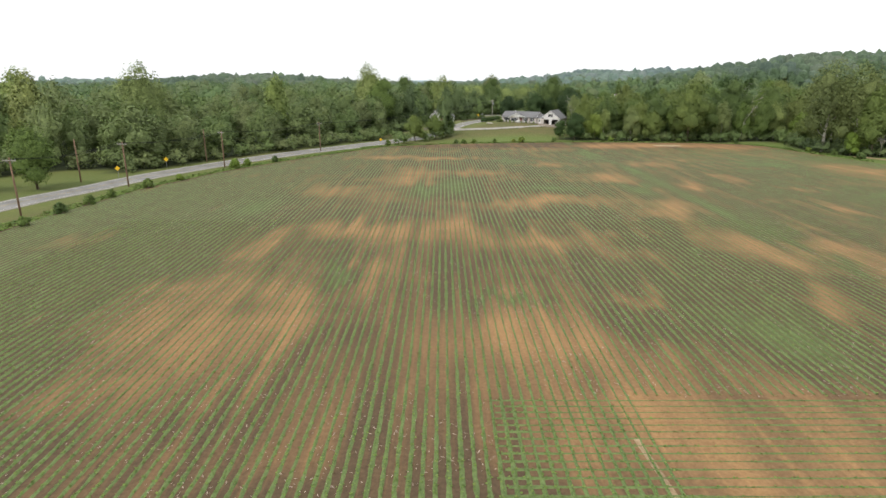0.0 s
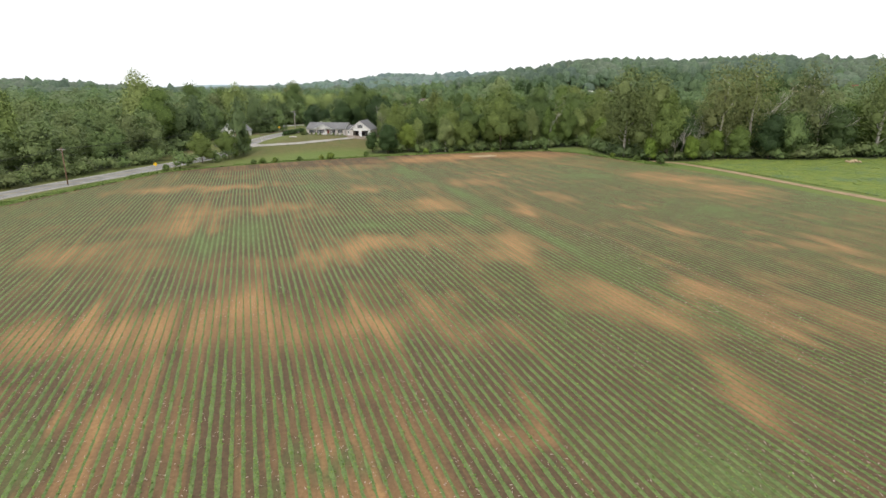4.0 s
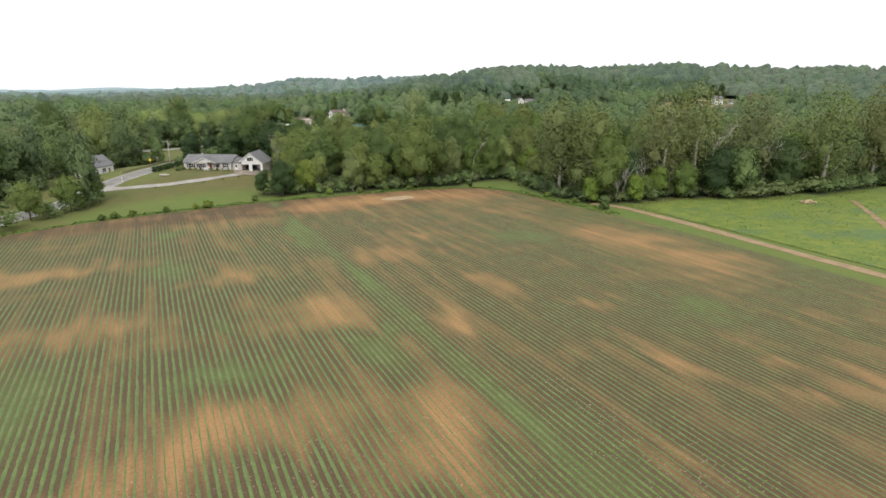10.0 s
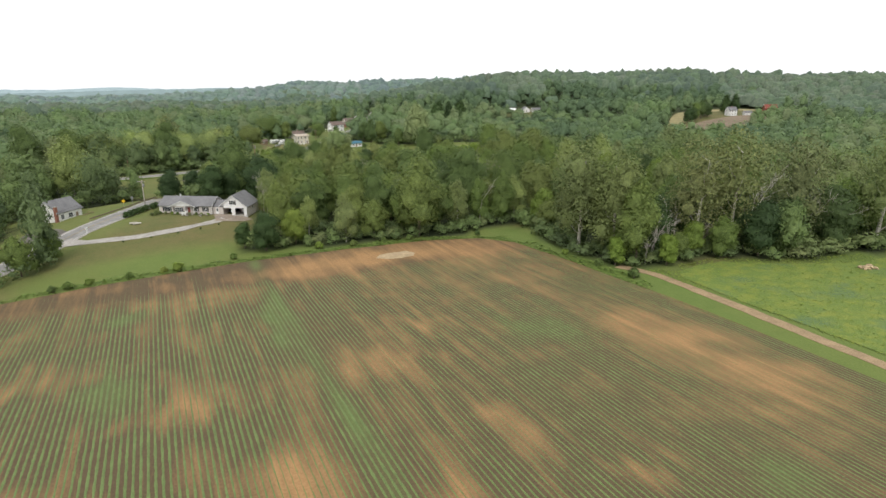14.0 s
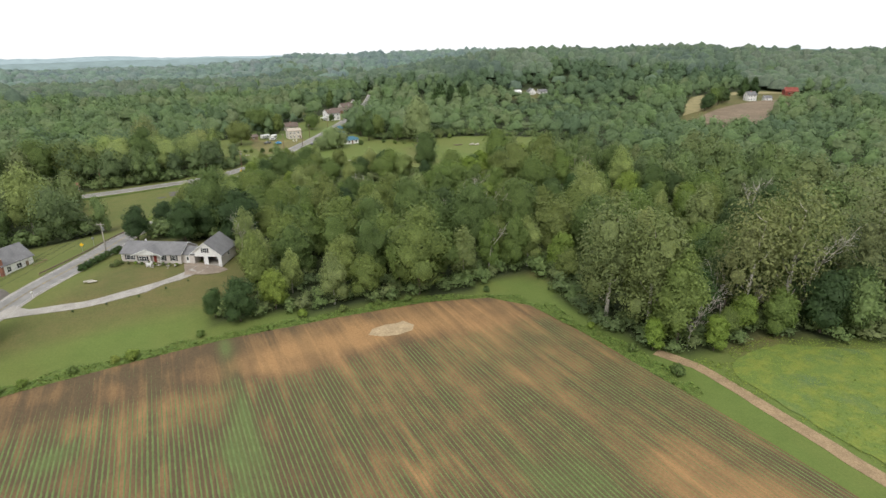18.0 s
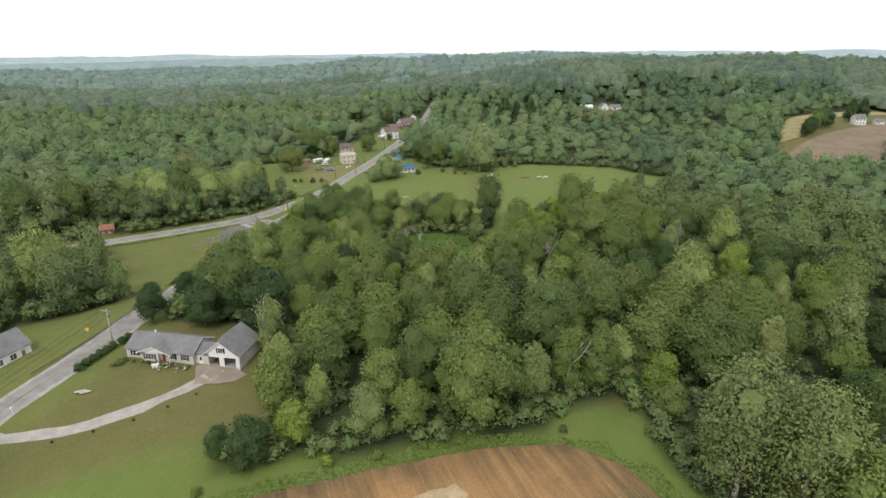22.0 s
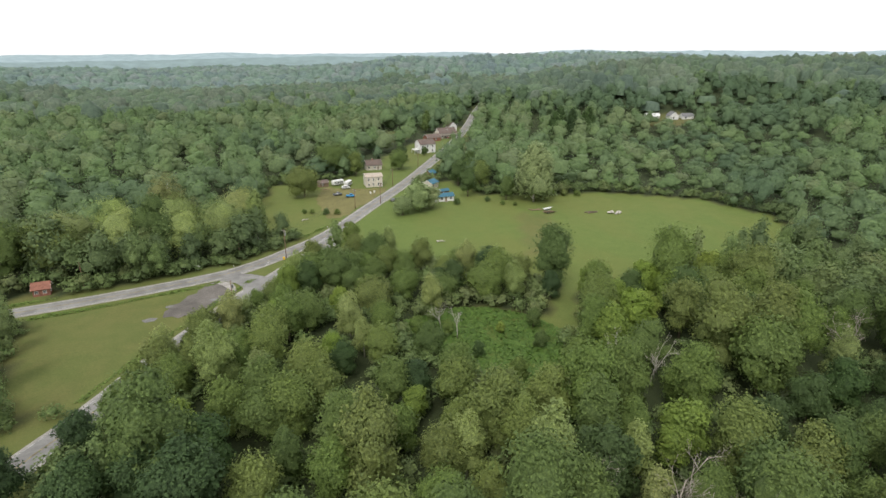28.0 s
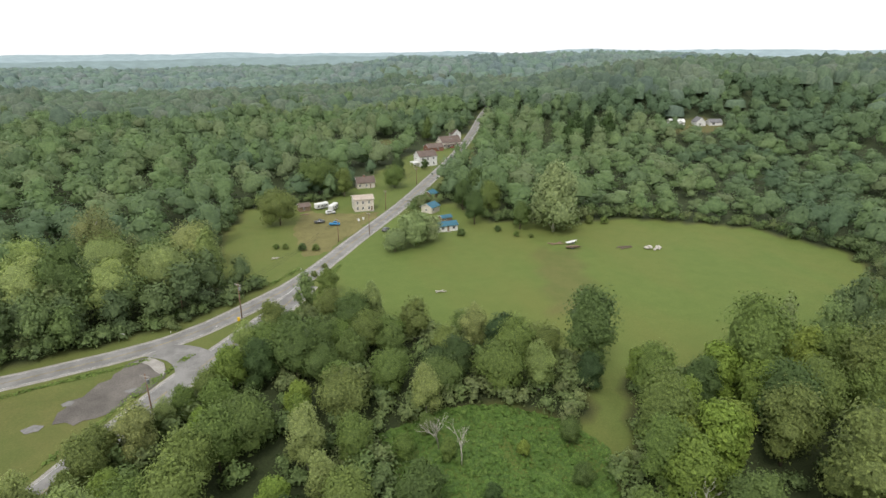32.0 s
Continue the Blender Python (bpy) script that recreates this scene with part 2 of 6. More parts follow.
# ---- the lie of the land ----
ROAD_B = [(-96, -60), (-90, 20), (-85, 70), (-80, 103), (-75, 119), (-68, 142), (-50, 177), (-34, 204), (-20, 229), (-9, 247), (4, 264), (15, 279), (24, 295.5), (29.5, 311), (39, 337), (52, 361), (65, 383), (76, 398.5), (88, 416), (97, 433)]
ROAD_A = [(-320, 330), (-200, 352), (-100, 368), (-40, 380), (0, 388.5), (26, 394), (51, 401), (64, 407), (78, 419), (97, 440), (121, 479), (142, 513), (161, 547), (204, 629), (245, 713), (276, 779), (310, 849), (374, 1011)]
CLEAR = [
    [(-80, -150), (-80, 90), (-66, 130), (-45, 175), (-20, 212), (8, 255), (30, 258), (46, 238), (75, 234), (96, 230), (112, 230), (120, 235), (131, 233), (130, 215), (127, 204), (126, 192), (129, 182), (139, 176), (155, 176), (168, 166), (200, 158), (340, 150), (340, -150)],
    [(2, 250), (46, 238), (56, 246), (63, 272), (60, 286), (48, 293), (36, 299), (28, 305), (5, 264)],
    [(0, 258), (22, 300), (30, 320), (23, 328), (10, 317), (-6, 320), (-18, 300), (-14, 274)],
    [(-130, 92), (-80, 92), (-76, 140), (-90, 150), (-112, 130)],
    [(24, 325), (45, 345), (76, 392), (70, 403), (50, 399), (20, 391), (6, 386), (12, 345)],
    [(70, 440), (92, 434), (108, 452), (128, 487), (152, 530), (192, 610), (228, 680), (206, 690), (150, 600), (130, 562), (112, 537), (74, 532), (66, 480)],
    [(97, 418), (104, 446), (120, 474), (138, 500), (172, 520), (178, 484), (200, 476), (240, 472), (280, 446), (292, 412), (282, 392), (250, 366), (205, 352), (186, 354), (168, 358), (150, 374), (126, 390), (108, 402)],
    [(107, 353), (120, 358), (133, 357), (144, 348), (149, 338), (142, 322), (135, 305), (125, 305), (119, 322), (106, 335)],
    [(372, 398), (400, 430), (520, 528), (630, 530), (650, 470), (530, 440), (430, 380)],
    [(143, 338), (155, 355), (160, 364), (168, 362), (161, 348), (151, 333)],
    [(58, 396), (80, 398), (99, 434), (78, 420), (60, 408)],
    [(-4, 390), (10, 392), (10, 405), (-3, 405)],
    [(161, 547), (174, 541), (217, 623), (226, 645), (214, 650), (204, 629)],
    [(150, 655), (180, 668), (192, 715), (166, 712)],
    [(392, 650), (430, 642), (446, 655), (446, 674), (420, 686), (396, 680)],
    [(-14, 274), (-24, 264), (-27, 244), (-14, 244), (-2, 258)],
]


def inside(x, y, poly):
    ok = np.zeros(np.shape(x), bool)
    for (x0, y0), (x1, y1) in zip(poly, poly[1:] + poly[:1]):
        if y0 != y1:
            ok ^= ((y0 > y) != (y1 > y)) & (x < (x1 - x0) * (y - y0) / (y1 - y0) + x0)
    return ok


def off_line(x, y, line):
    d = np.full(np.shape(x), 1e9)
    for (x0, y0), (x1, y1) in zip(line, line[1:]):
        dx, dy = x1 - x0, y1 - y0
        k = np.clip(((x - x0) * dx + (y - y0) * dy) / (dx * dx + dy * dy), 0, 1)
        d = np.minimum(d, np.hypot(x - x0 - k * dx, y - y0 - k * dy))
    return d


def wooded(x, y, wide=7.5):
    x, y = np.asarray(x, float), np.asarray(y, float)
    ok = (off_line(x, y, ROAD_B) > wide) & (off_line(x, y, ROAD_A[:15]) > wide) & (off_line(x, y, ROAD_A[14:]) > 3.6)
    for poly in CLEAR:
        ok &= ~inside(x, y, poly)
    return ok


HILLS = [(450, 850, 170, 24), (660, 860, 220, 25), (860, 740, 220, 27), (1010, 500, 240, 26), (560, 520, 130, 12), (-330, 1020, 190, 22), (60, 1080, 120, 8), (900, 1500, 400, 16), (1500, 1000, 420, 16)]


def ease(k):
    k = np.clip(k, 0, 1)
    return k * k * (3 - 2 * k)


def land(x, y):
    """The ground's height."""
    x, y = np.asarray(x, float), np.asarray(y, float)
    z = -1.5 * ease((y - 140) / 70) * ease((x + 60) / 60) + 0.7 * ease((y - 330) / 80)
    z = z + 4.6 * np.exp(-(((x - 28) ** 2 + (y - 284) ** 2) / 1444.0) ** 2)
    for cx, cy, r, h in HILLS:
        z = z + h * np.exp(-(((x - cx) ** 2 + (y - cy) ** 2) / (r * r)) ** 1.3)
    r, a = np.hypot(x - 60, y - 150), np.degrees(np.arctan2(x - 60, y - 150))
    z = z - 24 * ease((r - 650) / 700) * (1 - ease((a - 20) / 16))
    z = z + np.interp(a, [-60, -25, -8, 4, 12, 22, 40, 90], [24, 26, 16, 34, 48, 46, 10, 0]) * np.exp(-(((r - 1500 + 120 * np.sin(a / 9.0)) / 260) ** 2))
    return z + np.clip((r - 700) / 900, 0, 1) * 5 * np.sin(x / 150 + 1) * np.cos(y / 190)


LATTICE = np.random.default_rng(3).uniform(size=(97, 97))


def mottle(x, y):
    """Smooth random values between 0 and 1, one to a unit cell."""
    x, y = np.asarray(x, float), np.asarray(y, float)
    i, j = np.floor(x).astype(int), np.floor(y).astype(int)
    u, v = ease(x - i), ease(y - j)
    at = lambda p, q: LATTICE[p % 97, q % 97]
    return (at(i, j) * (1 - u) + at(i + 1, j) * u) * (1 - v) + (at(i, j + 1) * (1 - u) + at(i + 1, j + 1) * u) * v


def axis(lo, a, b, hi, step, grow=1.12):
    v = list(np.arange(a, b + 0.1, step))
    d, s = b, step
    while d < hi:
        s *= grow
        d += s
        v.append(min(d, hi))
    d, s = a, step
    while d > lo:
        s *= grow
        d -= s
        v.insert(0, max(d, lo))
    return np.array(v)


gx, gy = np.meshgrid(axis(-4800, -180, 420, 4800, 5.0), axis(-1500, -70, 640, 4800, 5.0))
gz = land(gx, gy) - 0.05
nr, nc = gx.shape
idx = np.arange(nr * nc).reshape(nr, nc)
quad = np.stack([idx[:-1, :-1], idx[:-1, 1:], idx[1:, 1:], idx[1:, :-1]], -1).reshape(-1, 4)
me = tri_mesh("ground", np.stack([gx, gy, gz], -1).reshape(-1, 3), np.concatenate([quad[:, [0, 1, 2]], quad[:, [0, 2, 3]]]), None)
me.materials.clear()
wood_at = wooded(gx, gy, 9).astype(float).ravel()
lush_at = 0.95 * inside(gx, gy, CLEAR[6]).astype(float).ravel() + 0.8 * inside(gx, gy, CLEAR[5]).astype(float).ravel() + (inside(gx, gy, [(128, -150), (130, 176), (340, 150), (340, -150)]) | inside(gx, gy, CLEAR[7])).astype(float).ravel()
near_road = np.minimum(off_line(gx, gy, ROAD_B), off_line(gx, gy, ROAD_A)).ravel()
rim_at = off_line(gx, gy, [(12, 226), (49, 231), (96, 229), (118, 218), (124, 195), (126, 170), (128, 100)]).ravel()
lush_at = np.maximum(lush_at, 0.95 * (1 - ease((rim_at - 11) / 10)))
lush_at = np.maximum(lush_at, 0.4 * inside(gx, gy, CLEAR[4]).ravel())
lush_at = np.maximum(lush_at, 0.6 * (inside(gx, gy, CLEAR[2]) | inside(gx, gy, CLEAR[3])).ravel())
lush_at = np.maximum(lush_at, 0.75 * inside(gx, gy, CLEAR[9]).ravel())
lush_at -= 0.5 * inside(gx, gy, [(181, 447), (196, 442), (179, 388), (164, 394)]).ravel()
lush_at = np.maximum(lush_at, 0.6 * (1 - ease((near_road - 6) / 9)) * (near_road < 30))
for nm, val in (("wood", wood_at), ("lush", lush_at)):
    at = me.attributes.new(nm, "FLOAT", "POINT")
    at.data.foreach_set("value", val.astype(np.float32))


def ground_surface():
    m, nt, b = shader("grass_ground", 0.95)
    fine, mid, big = noise_tex(nt, 2.5, 6, 0.7), noise_tex(nt, 0.22, 5), noise_tex(nt, 0.035, 3)
    grass = ramp(nt, fine, [(0.3, (0.078, 0.086, 0.026)), (0.7, (0.130, 0.136, 0.042))])
    dry = ramp(nt, fine, [(0.3, (0.112, 0.096, 0.036)), (0.7, (0.178, 0.148, 0.058))])
    col = mixc(nt, ramp(nt, calc(nt, "ADD", calc(nt, "MULTIPLY", mid, 0.5), calc(nt, "MULTIPLY", big, 0.5)), [(0.40, (0, 0, 0)), (0.58, (0.85,) * 3)]), grass, dry)
    lush = ramp(nt, calc(nt, "ADD", calc(nt, "MULTIPLY", mid, 0.35), calc(nt, "MULTIPLY", fine, 0.65)), [(0.35, (0.094, 0.138, 0.029)), (0.65, (0.138, 0.186, 0.043))])
    ripe = ramp(nt, fine, [(0.3, (0.134, 0.140, 0.034)), (0.7, (0.182, 0.182, 0.050))])
    lush = mixc(nt, ramp(nt, noise_tex(nt, 0.028, 4, 0.6, (1.0, 0.45, 1.0), 20), [(0.42, (0, 0, 0)), (0.64, (0.5,) * 3)]), lush, ripe)
    col = mixc(nt, attribute(nt, "lush"), col, lush)
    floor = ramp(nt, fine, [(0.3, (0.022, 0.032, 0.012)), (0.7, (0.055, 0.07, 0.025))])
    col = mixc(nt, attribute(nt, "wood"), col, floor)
    nt.links.new(col, b.inputs["Base Color"])
    bump(nt, b, fine, 0.6, 0.12)
    return m


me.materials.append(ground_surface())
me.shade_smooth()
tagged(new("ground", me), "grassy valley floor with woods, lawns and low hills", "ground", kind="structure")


def smooth_line(pts, step=4.0):
    """A rounded line through points (Catmull-Rom)."""
    out = []
    p = [Vector(q) for q in pts]
    for i in range(len(p) - 1):
        a, b, c, d = p[max(i - 1, 0)], p[i], p[i + 1], p[min(i + 2, len(p) - 1)]
        n = max(1, int((c - b).length / step))
        for k in range(n):
            t = k / n
            out.append(0.5 * (2 * b + (c - a) * t + (2 * a - 5 * b + 4 * c - d) * t * t + (3 * b - a - 3 * c + d) * t ** 3))
    out.append(p[-1])
    return out


def ribbon(name, pts, width, lift, material, shift=0.0, thick=0.12, wobble=0.0, dash=None):
    """A strip with thickness laid along a line on the ground."""
    line = smooth_line(pts)
    bm = bmesh.new()
    rows = []
    for i, p in enumerate(line):
        d = (line[min(i + 1, len(line) - 1)] - line[max(i - 1, 0)]).normalized()
        n = Vector((d.y, -d.x))
        wl = width / 2 * (1 + wobble * noise.noise((p.x * 0.2, p.y * 0.2, 3)))
        wr = width / 2 * (1 + wobble * noise.noise((p.x * 0.2, p.y * 0.2, 9)))
        a, c = p + n * (shift - wl), p + n * (shift + wr)
        za, zc = float(land(a.x, a.y)) + lift, float(land(c.x, c.y)) + lift
        rows.append([bm.verts.new(q) for q in ((a.x, a.y, za - thick), (a.x, a.y, za), (c.x, c.y, zc), (c.x, c.y, zc - thick))])
    for i, (r, s) in enumerate(zip(rows, rows[1:])):
        if dash and i % dash[0] >= dash[1]:
            continue
        for j in range(3):
            bm.faces.new((r[j], s[j], s[j + 1], r[j + 1]))
    return part(name, bm, material)

# ---- trees ----


def kites(rng, centre, normal, size):
    """Folded leaf clumps: four corners and two triangles each."""
    n = len(centre)
    a = np.cross(normal, rng.normal(size=(n, 3)))
    a /= np.linalg.norm(a, axis=1, keepdims=True) + 1e-9
    b = np.cross(normal, a)
    s = (size * rng.uniform(0.6, 1.3, n))[:, None]
    fold = normal * s * rng.uniform(-0.5, 0.1, n)[:, None]
    v = np.stack([centre - b * s * 0.55, centre + a * s * 0.5 + fold, centre + b * s * 0.55, centre - a * s * 0.5 + fold], 1).reshape(-1, 3)
    k = np.arange(n)[:, None] * 4
    return v, np.concatenate([k + [0, 1, 2], k + [0, 2, 3]])


def leaflets(rng, centre, normal, size):
    """Loose leaf clumps: one uneven triangle each."""
    n = len(centre)
    a = np.cross(normal, rng.normal(size=(n, 3)))
    a /= np.linalg.norm(a, axis=1, keepdims=True) + 1e-9
    b = np.cross(normal, a)
    ang = rng.uniform(0, 0.9, (n, 3)) + np.array([0.0, 2.1, 4.2])
    s = (size * rng.uniform(0.62, 1.35, n))[:, None, None] * rng.uniform(0.45, 0.8, (n, 3, 1))
    v = centre[:, None] + s * (np.cos(ang)[..., None] * a[:, None] + np.sin(ang)[..., None] * b[:, None])
    return v.reshape(-1, 3), np.arange(3 * n).reshape(n, 3)


def ball(level):
    bm = bmesh.new()
    bmesh.ops.create_icosphere(bm, subdivisions=level, radius=1)
    v = np.array([p.co[:] for p in bm.verts])
    f = np.array([[q.index for q in t.verts] for t in bm.faces])
    bm.free()
    return v, f


BALLS = {level: ball(level) for level in (1, 2, 3)}


def billow(p, waves):
    """Rounded swellings with creases between them, about 1 in the mean."""
    out = np.ones(len(p))
    for k, phase, amp in waves:
        out += amp * (np.abs(np.sin(p @ k + phase)) - 0.64)
    return out[:, None]


def lobes(rng, h, r, base, count, shape):
    """Centres and half-axes of the masses that make up a crown."""
    tall = h - base
    wide, flat, rise = {"round": (1.0, 0.30, 0.56), "spread": (1.1, 0.24, 0.62), "tall": (0.85, 0.36, 0.50), "cone": (0.75, 0.34, 0.42)}[shape]
    out = [(np.array([0, 0, base + tall * rise]), np.array([r * 0.72 * wide, r * 0.72 * wide, tall * 0.40]))]
    for i in range(count - 1):
        a = i * 2.4 + rng.uniform(-0.5, 0.5)
        k = (i + 0.5) / max(1, count - 1)
        u = 0.16 + 0.68 * k
        slim = {"round": 1.0 - 0.5 * max(0, u - 0.55), "spread": 0.8 + 0.3 * u, "tall": 1.15 - 0.7 * u, "cone": 1.25 - 1.15 * u}[shape]
        d = r * rng.uniform(0.38, 0.60) * slim
        q = r * rng.uniform(0.36, 0.54) * (0.5 + 0.5 * slim)
        out.append((np.array([d * math.cos(a), d * math.sin(a), base + tall * u]), np.array([q, q, max(q * 0.8, tall * flat * 0.5)])))
    if count == 1:
        return [(np.array([0, 0, base + tall * 0.5]), np.array([r * wide, r * wide, tall * 0.5]))]
    out[-1][0][2] = h - out[-1][1][2] * 0.95
    out[-1][0][:2] *= 0.4
    return out


def crown_arrays(rng, h, r, base, shape, count, clumps, size, core=2, open_=0.0, inner=0.7):
    """Crown of leafy masses: solid hearts with loose leaf clumps over them, shaded as one rounded crown."""
    vs, fs, ns, n = [], [], [], 0
    masses = lobes(rng, h, r, base, count, shape)
    waves = [(rng.normal(size=3) * rng.uniform(0.7, 2.8) * 2.6 / (0.5 * r), rng.uniform(0, 6.28), 0.15) for _ in range(7)]
    area = sum(m[1][0] ** 2 for m in masses)
    heart, reach = np.array([0, 0, base + 0.3 * (h - base)]), np.array([r, r, 0.7 * (h - base)])

    def round_off(p, d):
        o = (p - heart) / reach
        o /= np.linalg.norm(o, axis=1, keepdims=True) + 1e-9
        return 0.5 * o + 0.4 * d + [0, 0, 0.2]

    for c, q in masses:
        if rng.uniform() >= open_:
            u, f = BALLS[core]
            v = c + u * q * billow(c + u * q, waves) * inner
            vs.append(v), fs.append(f + n), ns.append(round_off(v, u))
            n += len(v)
        k = int(clumps * q[0] ** 2 / area)
        d = rng.normal(size=(k, 3)) + [0, 0, 0.3]
        d /= np.linalg.norm(d, axis=1, keepdims=True)
        p = c + d * q
        p = c + d * q * billow(p, waves) * (1.14 - 0.38 * rng.uniform(size=(k, 1)) ** 1.5)
        nn = 0.85 * d + [0, 0, 0.45] + 0.5 * rng.normal(size=(k, 3))
        nn /= np.linalg.norm(nn, axis=1, keepdims=True)
        v, f = leaflets(rng, p, nn, size)
        soft = round_off(p, d) + nn * 0.24
        vs.append(v), fs.append(f + n), ns.append(np.repeat(soft, 3, axis=0))
        n += len(v)
    ns = np.concatenate(ns)
    ns /= np.linalg.norm(ns, axis=1, keepdims=True)
    return np.concatenate(vs), np.concatenate(fs), masses, ns


def trunk_mesh(rng, h, base, masses, thick, reach=0.85):
    bm = bmesh.new()
    lean = rng.normal(0, 0.03, 2) * h
    top = h * 0.8
    spine = [(0, 0, -0.3), (lean[0] * 0.2, lean[1] * 0.2, top * 0.3), (lean[0] * 0.6, lean[1] * 0.6, top * 0.65), (lean[0], lean[1], top)]
    tube(bm, spine, [thick * 1.25, thick, thick * 0.6, thick * 0.12], 7)
    for c, q in masses[:: max(1, len(masses) // 7)]:
        z0 = max(base * 0.6, c[2] - np.hypot(c[0], c[1]) * 1.1 - 0.5)
        k = min(1, z0 / top)
        s = Vector((lean[0] * k, lean[1] * k, z0))
        e = Vector(c)
        m = s.lerp(e, 0.5) + Vector((0, 0, -0.1 * (e - s).length))
        tube(bm, [s, m, s.lerp(e, reach)], [thick * 0.4, thick * 0.24, thick * 0.07], 5)
    return bm


def tree_model(seed, h, r, shape, leaf, bark, label, base=0.08, count=9, clumps=5800, size=0.47, thick=None, core=2, open_=0.0, name="tree", inner=0.75):
    """One tree: an Empty at its base with a trunk and a crown."""
    rng = np.random.default_rng(seed)
    v, f, masses, soft = crown_arrays(rng, h, r, h * base, shape, count, clumps, size, core, open_, inner)
    root = tagged(new(name), label, "tree")
    part("trunk", trunk_mesh(rng, h, h * base, masses, thick or 0.016 * h), bark, root, smooth=True)
    new("crown", tri_mesh("crown", v, f, leaf, None, soft)).parent = root
    return root


def bare_tree(seed, h, bark, label, spread=0.5, depth=4):
    """A dead tree: trunk, limbs and twigs without leaves."""
    rng = np.random.default_rng(seed)
    bm = bmesh.new()

    def grow(p, d, length, r, level):
        q = p + d * length * 0.5 + Vector(rng.normal(0, 0.05 * length, 3))
        e = q + (d + Vector(rng.normal(0, 0.18, 3))).normalized() * length * 0.5
        tube(bm, [p, q, e], [r, r * 0.75, r * 0.5], 6 if level == 0 else 4)
        if level < depth:
            for _ in range(3 if level else 6):
                k = rng.uniform(0.3 if level == 0 else 0.45, 1.0)
                s = p.lerp(e, k)
                grow(s, (d + Vector(rng.normal(0, spread, 3)) + Vector((0, 0, 0.12))).normalized(), length * rng.uniform(0.45, 0.72), r * 0.52, level + 1)

    grow(Vector((0, 0, -0.3)), Vector((0, 0, 1)), h * 0.5, h * 0.013, 0)
    root = tagged(new("bare_tree"), label, "tree")
    part("bare_trunk", bm, bark, root, smooth=True)
    return root


BROAD = "broad-leaved tree with dense mid-green summer foliage"
PALE = "tall sycamore with pale grey-green open foliage"
YOUNG = "young tree with bright yellow-green leaves"
DARK = "dark green tree with a dense pointed crown"
models = []
for i, (h, r, shape, leaf, label) in enumerate([
    (18, 6.4, "round", LEAF, BROAD), (21, 7.2, "round", LEAF, BROAD), (16, 6.4, "spread", LEAF, BROAD),
    (19, 5.0, "tall", LEAF, BROAD), (14, 5.4, "round", LEAF, BROAD), (20, 6.8, "spread", LEAF, BROAD),
    (21, 5.8, "round", LEAF_OLIVE, PALE), (18, 4.8, "tall", LEAF_OLIVE, PALE),
    (13, 4.4, "round", LEAF_LIGHT, YOUNG), (15, 4.6, "cone", LEAF_DARK, DARK), (15, 5.6, "round", LEAF_DARK, "broad dark green shade tree with dense foliage"),
    (13, 8.0, "spread", LEAF, "wide round-crowned tree with dense green foliage"),
    (19, 10.0, "spread", LEAF_OLIVE, "broad spreading tree with pale olive foliage"),
]):
    models.append(tree_model(i + 1, h, r, shape, leaf, BARK_PALE if leaf is LEAF_OLIVE else BARK, label, open_=0.2 if leaf is LEAF_OLIVE else 0.0))
PICK = [0, 0, 1, 1, 2, 2, 3, 4, 4, 5, 5, 6, 7, 8, 10]
planted = []


def plant(model, x, y, scale=1.0, turn=0.0, group="trees of the wood", label=""):
    """Sets the model itself the first time, copies after that."""
    m = pose(x, y, float(land(x, y)) - 0.05, 0, 0, turn) @ Matrix.Diagonal((scale, scale, scale, 1))
    if model not in planted:
        planted.append(model)
        model.matrix_basis = m
        return tagged(model, label, group=group)
    keep = model.scale.copy()
    model.scale = (1, 1, 1)
    ob = copy_thing(model, m)
    model.scale = keep
    return tagged(ob, label, group=group)


rng = np.random.default_rng(11)
